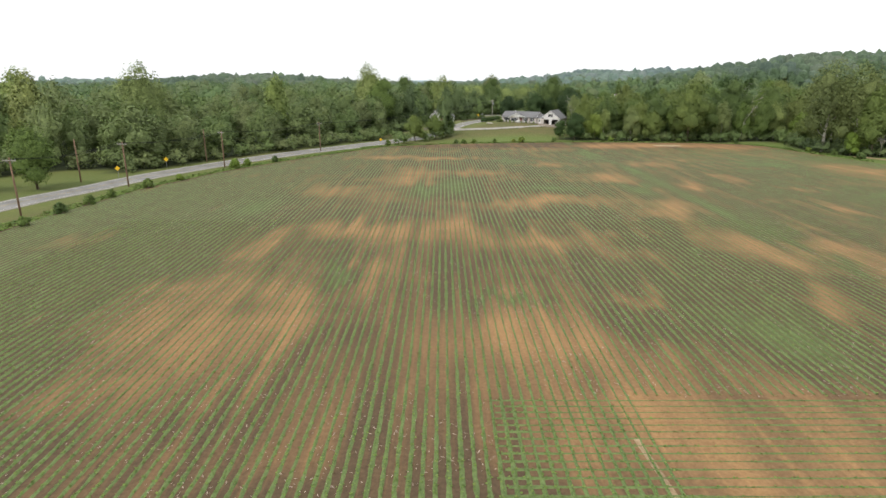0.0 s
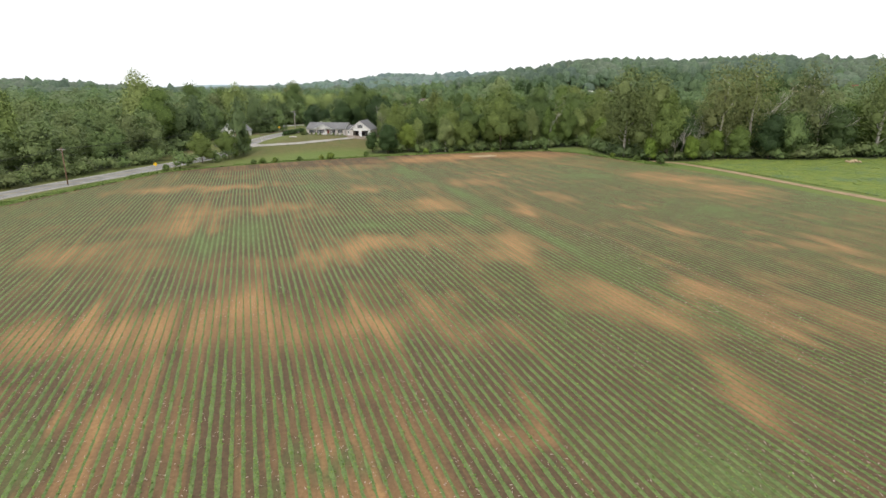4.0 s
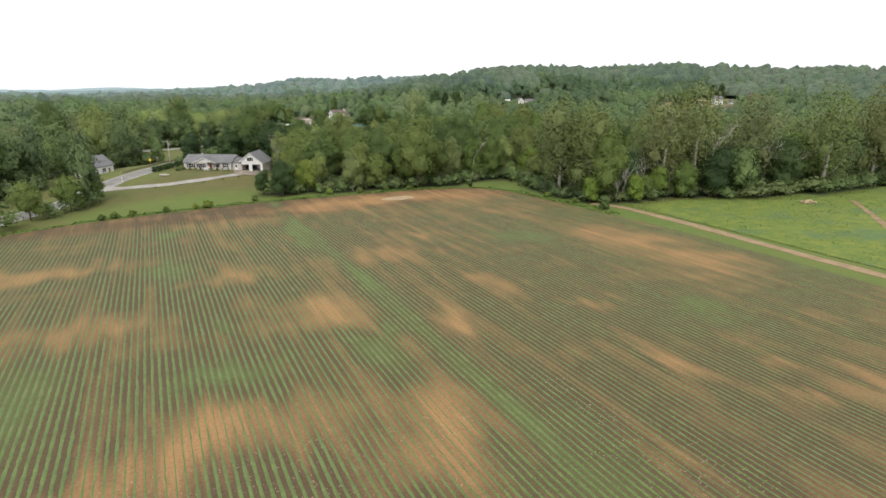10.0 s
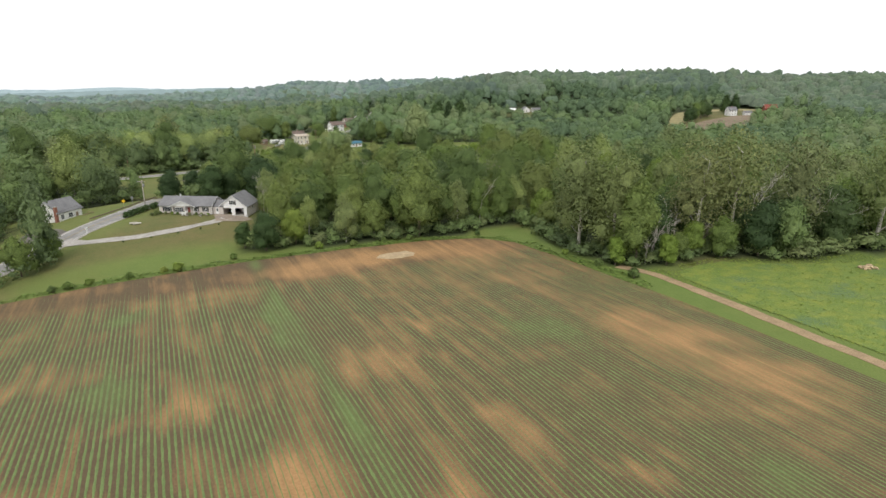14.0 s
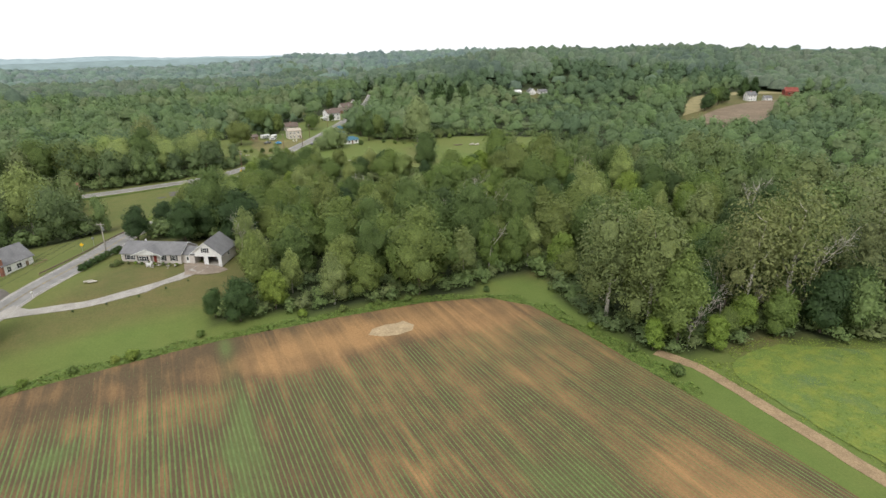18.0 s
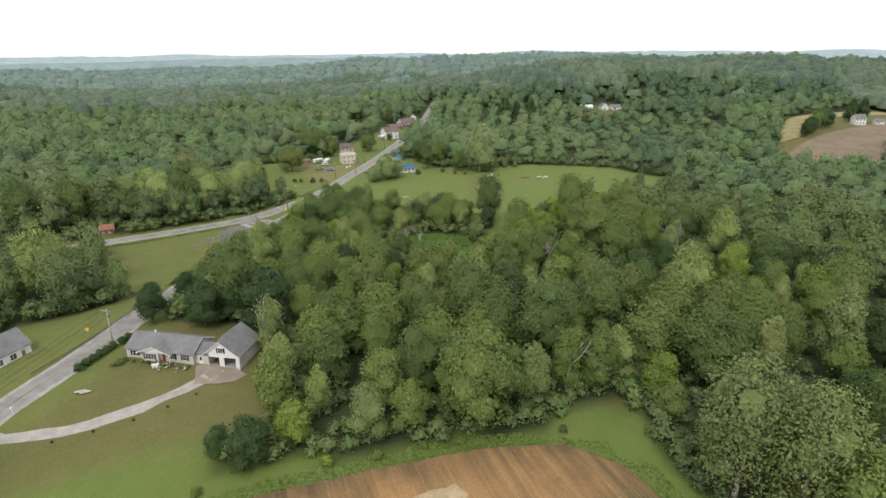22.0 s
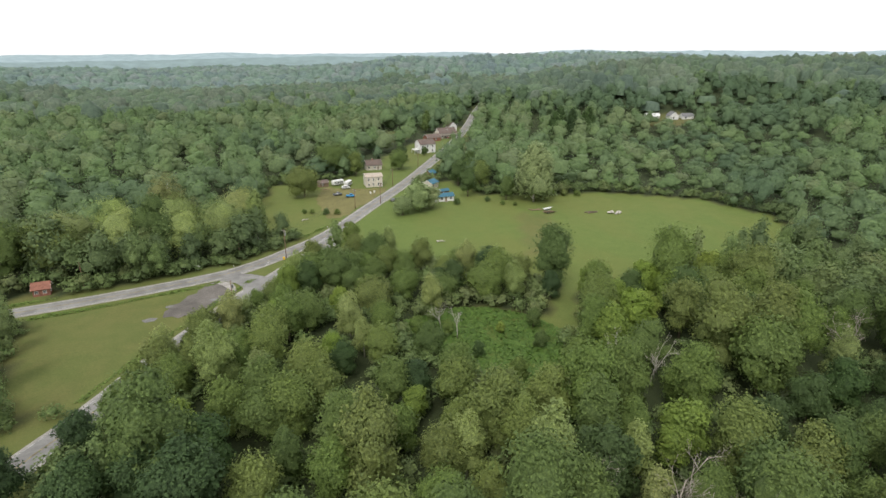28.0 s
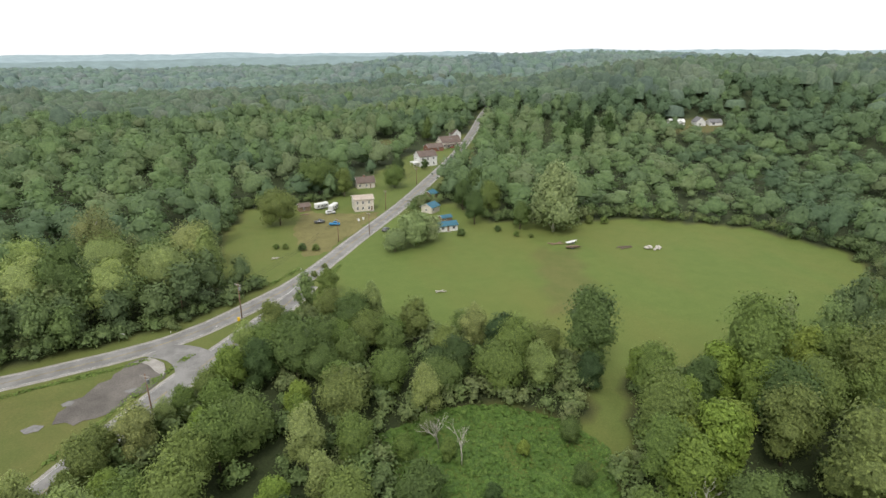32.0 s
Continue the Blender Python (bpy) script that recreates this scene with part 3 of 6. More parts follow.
# trees with a place of their own
SET = []
for kind, x, y, k, label in [
    (7, 137, 207, 1.2, ""), (10, 166, 172, 0.95, ""), (10, 190, 168, 1.1, ""), (10, 146, 188, 0.9, ""), (10, 158, 190, 1.0, ""), (10, 172, 186, 1.1, ""),
    (8, 128, 183, 0.55, ""), (8, 139, 177, 0.6, ""), (8, 151, 180, 0.7, ""), (4, 157, 176, 0.75, ""), (4, 146, 180, 0.5, ""),
    (10, 53, 236.5, 0.72, "round dark tree at the lawn's edge"), (10, 48, 240.5, 0.5, "small round dark tree on the lawn"), (10, 45, 291, 0.85, ""), (10, 52, 294, 0.8, ""), (10, 32, 298, 0.75, "round dark tree beside the ranch house"),
    (7, 60.5, 276, 0.8, "slender birch with pale limbs by the garage"),
    (4, -11, 231.5, 0.72, "small round tree beside the road"), (4, -3, 240, 0.7, "small round tree beside the road"), (4, 2, 249, 0.62, "small round tree beside the road"),
    (2, -85, 120, 0.78, "spreading tree on the roadside lawn"), (2, -97, 113, 0.8, ""),
    (11, 90, 503, 1.15, "large round tree on the village lawn"), 
    (4, 103, 424, 0.62, ""), (5, 186, 470, 0.6, ""), (10, 207, 486, 0.7, ""), (5, 170, 482, 0.75, ""), (5, 180, 492, 0.8, ""),
    (0, 122, 545, 0.8, ""), (11, 110, 552, 1.4, ""), (11, 150, 556, 0.9, "round tree by the village road"), (0, 197, 593, 0.55, "round clipped tree by the village road"), (10, 158, 584, 0.7, "dark tree by the village road"), (4, 177, 598, 0.45, "small leafy tree by the village road"), (1, 172, 505, 0.7, ""), (5, 184, 520, 0.8, ""), (0, 176, 538, 0.7, ""),
    (3, 205, 700, 1.0, ""), (9, 312, 640, 1.5, ""), (9, 304, 646, 1.6, ""), (9, 320, 634, 1.4, ""), (9, 296, 640, 1.4, ""), (9, 328, 642, 1.5, ""), (9, 520, 492, 1.0, ""), (9, 548, 490, 1.25, ""), (9, 556, 486, 1.3, ""), (10, 470, 466, 0.9, ""), (10, 479, 470, 0.9, ""), (10, 508, 481, 0.95, ""), (10, 516, 484, 0.8, ""), (5, 500, 478, 0.8, ""), (5, 488, 474, 0.8, ""),
    (6, -34, 278, 1.38, ""), (6, -90, 179, 1.25, ""), (7, -109, 156, 1.35, ""), (6, 0, 333, 1.2, ""), (7, -62, 222, 1.3, ""), (1, -28, 270, 1.1, ""), (7, -125, 175, 1.4, ""),
    (12, 44, 424, 0.9, ""), (12, 57, 432, 0.95, ""), (7, 68, 440, 1.1, ""), (1, 34, 422, 1.15, ""), (12, 24, 426, 1.0, ""), (12, 6, 428, 0.98, ""), (11, 2, 420, 1.4, ""), (12, 38, 446, 1.0, ""), (12, 62, 456, 0.9, ""), (12, 15, 448, 0.95, ""), (5, -8, 412, 1.1, ""), (1, -25, 408, 1.15, ""),
    (3, 128, 236, 0.9, ""), (3, 121, 239, 0.8, ""),
    (11, 86, 387, 0.8, ""), (11, 97, 376, 0.72, ""), (11, 115, 388, 0.62, ""), (11, 112, 369, 0.72, ""), (11, 122, 363.5, 0.7, ""), (11, 135.5, 386, 0.62, ""), (11, 135, 362.5, 0.85, ""), (11, 149.5, 371, 0.72, ""), (10, 155, 357, 0.62, ""), (2, 127, 376, 0.6, ""), (11, 103, 387, 0.66, ""), (11, 142, 378, 0.6, ""), (4, 118, 343, 0.34, ""), (2, 110, 345, 0.36, ""), (4, 139, 330, 0.36, ""), (4, 128, 318, 0.42, ""), (10, 122, 330, 0.3, ""), (8, 132, 340, 0.28, ""), (2, 116, 351, 0.3, ""), (2, 142, 341, 0.36, ""), (8, 112, 338, 0.4, ""),
    (5, 157.5, 335, 0.85, ""), (0, 173.5, 344, 0.7, ""), (8, 163, 326, 1.15, ""), (8, 183, 339, 1.0, ""), (0, 177, 325, 0.95, ""), (1, 190, 331, 0.8, ""), (5, 208, 337, 0.8, ""),
]:
    plant(models[kind], x, y, k, (x * 37 + y * 11) % 360, "single trees", label)
    SET.append((x, y, 8.5 if label.startswith("slender") else 3.2 * k + 1.5))
poplar = tree_model(62, 29, 10.6, "tall", LEAF_WILLOW, BARK_PALE, "tall pale poplar at the meadow's edge", base=0.03, count=14, clumps=7000, size=0.95, name="poplar")
plant(poplar, 198, 464, 1.0, 0, "single trees")
SET.append((198, 466, 8))
sycamore = tree_model(63, 31, 8.6, "round", LEAF_PALE, BARK_PALE, "very tall sycamore with white limbs and thin olive foliage", base=0.10, count=15, clumps=9000, size=0.5, thick=0.45, core=2, open_=0.35, name="sycamore", inner=0.5)
thin_sycamore = tree_model(64, 30, 8.0, "round", LEAF_PALE, BARK_PALE, "tall thin sycamore with bare white limbs showing through", base=0.1, count=15, clumps=5000, size=0.5, thick=0.45, core=2, open_=0.8, name="sycamore", inner=0.4)
for kind, x, y, k in ((sycamore, 128.5, 198, 0.95), (sycamore, 133.5, 190, 0.9), (thin_sycamore, 156, 184, 1.0), (thin_sycamore, 166, 181, 1.08), (thin_sycamore, 182, 174, 1.0), (thin_sycamore, 203, 164, 1.05), (sycamore, 226, 162, 1.0), (sycamore, 36, 449, 0.85)):
    plant(kind, x, y, k, x * 31 % 360, "sycamores at the wood's edge")
    SET.append((x, y, 5))
willow = tree_model(61, 9, 4.6, "spread", LEAF_WILLOW, BARK, "pale green willow with drooping foliage", base=0.05, count=8, clumps=2600, size=0.6, name="willow")
for x, y, k in ((130.5, 457, 0.95), (139, 462, 1.45), (146, 465, 1.1)):
    plant(willow, x, y, k, x * 50 % 360, "willows by the road")
    SET.append((x, y, 4))
dead = [bare_tree(71 + i, h, bark, label, sp, 4 if i else 5) for i, (h, bark, label, sp) in enumerate([
    (20, BARK_GREY, "leafless grey dead tree among the green", 0.62), (13, BARK_PALE, "broken dead trunk with bleached limbs", 0.4), (24, BARK_PALE, "bleached bare sycamore limbs in the wood", 0.42)])]
for kind, x, y, k in [(0, 127.5, 262, 1.15), (0, 122, 275, 0.7), (1, 141, 184, 1.0), (1, 146, 186, 0.9), (1, 153, 187, 1.15), (0, 160, 184, 0.55), (1, 136, 181, 0.7), (2, 171, 180, 1.08), (2, 188, 173, 0.95), (1, 117, 346, 0.8), (1, 120, 341, 0.7), (1, 155, 306, 1.2), (1, 147, 311, 1.0), (0, 205, 300, 0.9), (2, 232, 240, 0.8), (2, 120, 237, 0.7), (1, 58.8, 273.6, 1.1)]:
    plant(dead[kind], x, y, k, x * 77 % 360, "bare trees")
    SET.append((x, y, 6.5 if (x, y) == (127.5, 262) else 1.5))

# low trees leaning over the road's shoulder
for k, (x, y) in enumerate(zip(np.linspace(44.5, 76.5, 13), np.linspace(335, 389, 13))):
    far = 3.6 if y > 362 else 0.0
    plant(models[(4, 2, 6, 4, 2)[k % 5]], x + far + 1.4 * math.sin(k * 2.3), y - 0.4 * far, (0.46 if far else 0.6) + 0.1 * math.sin(k * 1.7), k * 77 % 360, "roadside trees")
    SET.append((x + far, y, 3))
SET += [(126.5, 252, 5)]

# the wood that the camera flies over, tree by tree
NEAR = [(46, 238), (128, 229), (127, 178), (205, 156), (235, 250), (215, 340), (160, 372), (142, 392), (105, 412), (80, 396), (52, 350), (34, 312), (60, 290), (62, 270), (52, 246)]


def spots(x0, x1, y0, y1, step, rng, jitter=0.36):
    sx, sy = np.meshgrid(np.arange(x0, x1, step), np.arange(y0, y1, step))
    sx = sx + (np.arange(sx.shape[0]) % 2)[:, None] * step / 2
    return (sx + rng.uniform(-jitter, jitter, sx.shape) * step).ravel(), (sy + rng.uniform(-jitter, jitter, sy.shape) * step).ravel()


def free(x, y):
    return all(math.hypot(x - a, y - b) > r for a, b, r in SET)


sx, sy = spots(30, 240, 150, 410, 9.9, rng)
keep = inside(sx, sy, NEAR) & wooded(sx, sy, 8.0)
count = 0
for x, y in zip(sx[keep], sy[keep]):
    kind = PICK[int(rng.integers(len(PICK)))]
    low = y > 300 and x < 150
    # Dark-leaved kind swapped in to dim this side of the wood.
    if x > 145 and y < 310 and kind in (6, 8, 5) and rng.uniform() < 0.7:
        kind = 10
    if low:
        kind = (2, 4, 4, 8, 6, 7, 10, 2, 11)[int(rng.integers(9))]
    if x > 138 and y < 330 and rng.uniform() < 0.22:
        continue
    if y > 312 and x > 145:
        kind = (8, 8, 0, 5)[int(rng.integers(4))]
    if free(x, y):
        plant(models[kind], x, y, rng.uniform(0.58, 0.92) if low else rng.uniform(0.62, 1.16), rng.uniform(0, 360))
        count += 1

# the woods round it
protos, lows, shrubs = [], [], []
for i in range(10):
    q = np.random.default_rng(100 + i)
    protos.append(crown_arrays(q, 1.0, 0.42 if i % 3 else 0.34, 0.05, ("round", "spread", "tall")[i % 3], 6, 1250, 0.042, 1, 0.0, 0.68))
    lows.append(crown_arrays(q, 1.0, 0.55 if i % 4 else 0.46, 0.02, ("round", "spread", "round", "tall")[i % 4], 5, 330, 0.06, 1, 0.0, 0.75))
    shrubs.append(crown_arrays(q, 1.0, 0.72, 0.02, ("round", "spread", "tall")[i % 3], 4, 200, 0.12, 1, 0.0, 0.55))


YOUNG_WOOD = [(228, 484), (330, 440), (420, 470), (450, 560), (420, 640), (340, 610), (262, 560)]


def woods(name, label, xs, ys, tall, protos, material, rng, pale=0.0):
    """Many far trees in one mesh; each tree has its own tint, darker on higher ground."""
    vs, fs, ts, ns, n = [], [], [], [], 0
    edge = np.zeros(len(xs), bool)
    for dx, dy in ((6, 0), (-6, 0), (0, 6), (0, -6)):
        edge |= ~wooded(xs + dx, ys + dy, 6.5)
    for x, y, rim_ in zip(xs, ys, edge):
        v, f, _, nn = protos[int(rng.integers(len(protos)))]
        a, h = rng.uniform(0, 6.28), tall * rng.uniform(0.62, 1.0) * (0.7 + 0.62 * float(mottle(x / 34 + 40, y / 34)))
        w = 0.5 * (h + 0.85 * tall) * rng.uniform(0.85, 1.35) * (0.66 if rim_ and tall > 10 else 1.0)
        if inside(x, y, YOUNG_WOOD):
            h, w = h * 0.68, w * 0.95
        c, s = math.cos(a), math.sin(a)
        turn = np.array([[c, s, 0], [-s, c, 0], [0, 0, 1]])
        vs.append((v @ turn) * [w, w, h] + [x, y, float(land(x, y))])
        ns.append(nn @ turn)
        fs.append(f + n)
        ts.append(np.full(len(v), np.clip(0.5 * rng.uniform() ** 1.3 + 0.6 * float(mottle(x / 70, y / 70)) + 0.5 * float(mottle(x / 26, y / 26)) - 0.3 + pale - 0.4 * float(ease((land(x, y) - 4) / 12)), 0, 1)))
        n += len(v)
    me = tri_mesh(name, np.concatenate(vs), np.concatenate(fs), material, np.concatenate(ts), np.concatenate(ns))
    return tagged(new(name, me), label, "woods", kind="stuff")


def in_sight(x, y):
    return (x > -0.86 * y - 14) & (x < 2.3 * (y - 40) + 40)


FLIGHT = [(0, 0), (16, 50), (46, 114), (93, 257)]
sx, sy = spots(-330, 420, 60, 560, 10.4, rng)
ring = off_line(sx, sy, FLIGHT)
keep = wooded(sx, sy, 8.5) & ~inside(sx, sy, NEAR) & in_sight(sx, sy)
mid = keep & (ring < 205)
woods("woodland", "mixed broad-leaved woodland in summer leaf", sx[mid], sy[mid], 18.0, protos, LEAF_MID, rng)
sx, sy = spots(-560, 820, 60, 1020, 15.0, rng)
ring = off_line(sx, sy, FLIGHT)
blur = ring + 230 * (mottle(sx / 60, sy / 60) - 0.5) + 120 * (mottle(sx / 13, sy / 13) - 0.5)
keep = wooded(sx, sy, 9) & ~inside(sx, sy, NEAR) & in_sight(sx, sy) & (ring >= 205) & (blur < 640) & (np.hypot(sx - 198, sy - 466) > 15)
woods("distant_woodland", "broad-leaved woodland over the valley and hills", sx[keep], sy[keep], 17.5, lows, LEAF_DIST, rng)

# shrubs along the edges and under the trees
sx, sy = spots(-110, 330, 80, 560, 4.0, rng)
ring = off_line(sx, sy, FLIGHT)
edge = wooded(sx, sy, 6.5) & in_sight(sx, sy) & (ring < 300)
rim = np.zeros(len(sx), bool)
for dx, dy in ((7, 0), (-7, 0), (0, 7), (0, -7)):
    rim |= ~wooded(sx + dx, sy + dy, 6.5)
k = edge & rim
woods("edge_shrubs", "dense green shrubs and saplings along the wood's edge", sx[k], sy[k], 5.2, shrubs, LEAF_MID, rng, 0.1)
k = edge & ~rim & inside(sx, sy, NEAR) & (rng.uniform(size=len(sx)) < 0.32)
woods("understorey", "low green understorey below the trees", sx[k], sy[k], 4.5, shrubs, LEAF_MID, rng)

# the far hills' canopy, with haze put into its leaf colours
ring6 = np.array([[math.cos(k * math.pi / 3), math.sin(k * math.pi / 3)] for k in range(6)])
dome = np.array([[*(p * 1.0), 0.25] for p in ring6] + [[*(p * 0.74), 0.80] for p in ring6] + [[0, 0, 0.97]])
dome_f = np.array([t for k in range(6) for t in ((k, (k + 1) % 6, 6 + (k + 1) % 6), (k, 6 + (k + 1) % 6, 6 + k), (6 + k, 6 + (k + 1) % 6, 12))])
dome_n = dome * [1, 1, 1.1] + [0, 0, 0.05]
dome_n /= np.linalg.norm(dome_n, axis=1, keepdims=True)
FAR_FIELDS = [[(-540, 1850), (-250, 1900), (-240, 2130), (-600, 2100)], [(-420, 1290), (-260, 1330), (-250, 1400), (-400, 1380)], [(-170, 1180), (-60, 1200), (-70, 1240), (-170, 1225)], [(230, 960), (300, 975), (310, 1000), (240, 990)], [(330, 1010), (380, 1000), (385, 1025), (335, 1035)]]
for nm, label, r0, r1, step, wide, high, mat in (("far_woods", "far woods over rolling hills, leaf green tinted with haze", 640, 1050, 12.0, 8.6, 17.0, LEAF_FAR_HAZE), ("hazy_ridge_woods", "hazy blue-green wooded ridge far off", 1050, 2300, 17.0, 12.0, 19.0, LEAF_HAZE)):
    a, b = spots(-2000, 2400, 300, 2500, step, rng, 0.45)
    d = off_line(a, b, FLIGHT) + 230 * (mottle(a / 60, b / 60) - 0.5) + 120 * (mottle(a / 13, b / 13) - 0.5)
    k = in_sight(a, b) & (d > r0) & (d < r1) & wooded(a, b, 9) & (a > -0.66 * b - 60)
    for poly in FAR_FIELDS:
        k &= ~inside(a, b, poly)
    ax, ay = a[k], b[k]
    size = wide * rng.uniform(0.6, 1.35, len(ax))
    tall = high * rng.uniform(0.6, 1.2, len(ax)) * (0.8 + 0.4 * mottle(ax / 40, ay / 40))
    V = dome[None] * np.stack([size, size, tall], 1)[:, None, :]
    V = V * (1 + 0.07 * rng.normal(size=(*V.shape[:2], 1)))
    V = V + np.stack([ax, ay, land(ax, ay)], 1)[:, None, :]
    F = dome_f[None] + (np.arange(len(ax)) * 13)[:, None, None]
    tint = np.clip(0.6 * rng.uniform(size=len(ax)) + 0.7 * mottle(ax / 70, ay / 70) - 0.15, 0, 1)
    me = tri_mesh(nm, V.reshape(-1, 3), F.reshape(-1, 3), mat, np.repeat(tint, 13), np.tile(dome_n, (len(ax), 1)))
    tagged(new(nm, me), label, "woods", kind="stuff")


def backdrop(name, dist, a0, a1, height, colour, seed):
    """A far ridge: a plain strip of wooded hills with haze in its base colour."""
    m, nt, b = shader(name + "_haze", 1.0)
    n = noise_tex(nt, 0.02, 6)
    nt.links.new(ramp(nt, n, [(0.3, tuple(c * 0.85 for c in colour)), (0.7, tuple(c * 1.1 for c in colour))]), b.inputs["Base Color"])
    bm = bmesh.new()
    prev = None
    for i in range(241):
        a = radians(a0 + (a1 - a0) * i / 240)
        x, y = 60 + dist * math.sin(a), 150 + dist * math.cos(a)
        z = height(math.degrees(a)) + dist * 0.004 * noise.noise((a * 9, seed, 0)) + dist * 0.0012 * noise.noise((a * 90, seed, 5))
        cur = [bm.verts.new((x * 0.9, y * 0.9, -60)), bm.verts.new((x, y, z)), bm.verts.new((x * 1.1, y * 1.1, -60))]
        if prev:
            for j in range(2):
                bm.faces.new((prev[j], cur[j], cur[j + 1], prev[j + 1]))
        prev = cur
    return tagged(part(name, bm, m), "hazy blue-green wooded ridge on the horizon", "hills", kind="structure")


# The farther ridge is coloured paler and bluer to stand for more haze.
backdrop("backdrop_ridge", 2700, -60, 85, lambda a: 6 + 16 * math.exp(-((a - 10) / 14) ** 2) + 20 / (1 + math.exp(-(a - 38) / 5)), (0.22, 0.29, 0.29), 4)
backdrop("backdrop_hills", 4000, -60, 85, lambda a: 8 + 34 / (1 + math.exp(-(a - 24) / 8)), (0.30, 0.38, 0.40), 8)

# ---- roads, drive and tracks ----
YELLOW_LINE = surface("road_paint_yellow", (0.34, 0.27, 0.12), (0.44, 0.35, 0.16), 0.5, 0.8, relief=0, stain=0.5)
WHITE_LINE = surface("road_paint_white", (0.50, 0.49, 0.47), (0.66, 0.65, 0.63), 0.5, 0.8, relief=0, stain=0.4)
MUD = surface("muddy_gravel", (0.13, 0.115, 0.10), (0.22, 0.20, 0.178), 0.12, 0.9, relief=0.03, fine=4.0, stain=0.4)
for nm, line, lift, wide_, label in (("road_by_field", ROAD_B, 0.06, 6.6, "pale grey worn asphalt country road beside the field"), ("road_to_village", ROAD_A, 0.064, 5.9, "pale grey worn asphalt road into the village")):
    road = tagged(ribbon(nm, line, wide_, lift, ASPHALT), label, "road", kind="structure")
    for shift, mat, w in ((-0.12, YELLOW_LINE, 0.12), (0.12, YELLOW_LINE, 0.12), (0.25 - wide_ / 2, WHITE_LINE, 0.13), (wide_ / 2 - 0.25, WHITE_LINE, 0.13)):
        ribbon("painted_line", line, w, lift + 0.006, mat, shift, 0.005).parent = road
    ribbon("gravel_shoulder", line, 1.0, lift - 0.03, GRAVEL, -wide_ / 2 - 0.25, 0.1, 0.5).parent = road
    ribbon("gravel_shoulder", line, 1.0, lift - 0.03, GRAVEL, wide_ / 2 + 0.25, 0.1, 0.5).parent = road
TRACK_SAND = surface("sandy_track", (0.27, 0.185, 0.10), (0.41, 0.30, 0.18), 0.4, 0.95, relief=0.02, fine=3.0)
DRIVE = [(1.6, 259.8), (8, 258), (16, 256.2), (24, 255.9), (33, 258.3), (41, 262.3), (45.6, 265.6), (48.3, 268.6)]
tagged(ribbon("driveway", DRIVE, 2.8, 0.05, GRAVEL, wobble=0.7), "pale gravel driveway curving to the garage", "driveway", kind="structure")
tagged(ribbon("farm_track", [(127, -60), (127, 60), (127.5, 120), (129, 150), (130.3, 166), (130.5, 174), (128, 182)], 2.7, 0.03, TRACK_SAND, wobble=0.4), "bare earth farm track along the field", "track", kind="structure")


tagged(ribbon("meadow_path", [(132, 97), (143, 106.5), (153, 115.8), (168, 128), (179, 137), (192, 148.5)], 1.5, 0.09, DIRT, wobble=0.7), "bare earth path across the meadow", "track", kind="structure")
APRON = surface("earthy_gravel", (0.235, 0.180, 0.135), (0.36, 0.305, 0.25), 0.35, 0.95, relief=0.03, fine=6.0)


def sheet(name, pts, lift, material, step=6.0, ragged=0.0):
    """A flat patch laid on the land inside an outline."""
    line = smooth_line([*pts, pts[0]], 2.0)[:-1]
    bm = bmesh.new()
    vs = []
    for p in line:
        k = ragged * noise.noise((p.x * 0.35, p.y * 0.35, 2))
        vs.append(bm.verts.new((p.x + k, p.y + ragged * noise.noise((p.x * 0.35, p.y * 0.35, 7)), 0)))
    bm.faces.new(vs)
    bmesh.ops.triangulate(bm, faces=bm.faces[:])
    lo, hi = [min(v.co[i] for v in bm.verts) for i in (0, 1)], [max(v.co[i] for v in bm.verts) for i in (0, 1)]
    for axis_no, no in ((0, (1, 0, 0)), (1, (0, 1, 0))):
        k = lo[axis_no] + step * 0.37
        while k < hi[axis_no]:
            co = (k, 0, 0) if axis_no == 0 else (0, k, 0)
            bmesh.ops.bisect_plane(bm, geom=bm.verts[:] + bm.edges[:] + bm.faces[:], plane_co=co, plane_no=no)
            k += step
    for v in bm.verts:
        v.co.z = float(land(v.co.x, v.co.y)) + lift
    for f in bm.faces:
        if f.normal.z < 0:
            f.normal_flip()
    return part(name, bm, material)


tagged(sheet("garage_apron", [(42.5, 263.6), (46, 263.2), (51, 264.2), (54, 265.6), (53, 267.6), (49, 270.2), (45.4, 271.8), (43.2, 271.4), (43.6, 268)], 0.045, APRON, 3.0, 1.3), "bare earth and gravel apron before the garage", "apron", kind="structure")
tagged(sheet("drive_mouth", [(1.2, 259.4), (4.5, 256.8), (8.4, 256.4), (9.5, 258.6), (7.4, 260.4), (5.2, 263)], 0.065, GRAVEL, 3.0, 0.9), "broken pale concrete at the driveway's mouth", "apron", kind="structure")
tagged(sheet("cottage_pad", [(-6, 280), (-3, 279), (2.4, 273.6), (3.2, 270), (0, 265.6), (-4, 266), (-9, 272)], 0.03, MUD, 4.0, 0.8), "dark gravel parking pad beside the cottage", "pad", kind="structure")
tagged(sheet("muddy_lot", [(43.2, 374.7), (47.5, 373.5), (54.6, 377.5), (61, 384.8), (61.6, 392), (59, 396.5), (54.9, 397.6), (51.9, 393.4), (47.2, 386.1), (42.6, 378)], 0.03, MUD, 4.0, 1.8), "muddy grey gravel lot beside the junction", "lot", kind="structure")
tagged(sheet("junction_apron", [(56, 398.5), (60.8, 402.8), (66, 401.5), (70.5, 398), (72, 394), (66.2, 384), (64.5, 378.5), (63.3, 382), (64.4, 388.4), (61.6, 394.8)], 0.075, ASPHALT), "worn asphalt apron joining the two roads", "road", kind="structure")
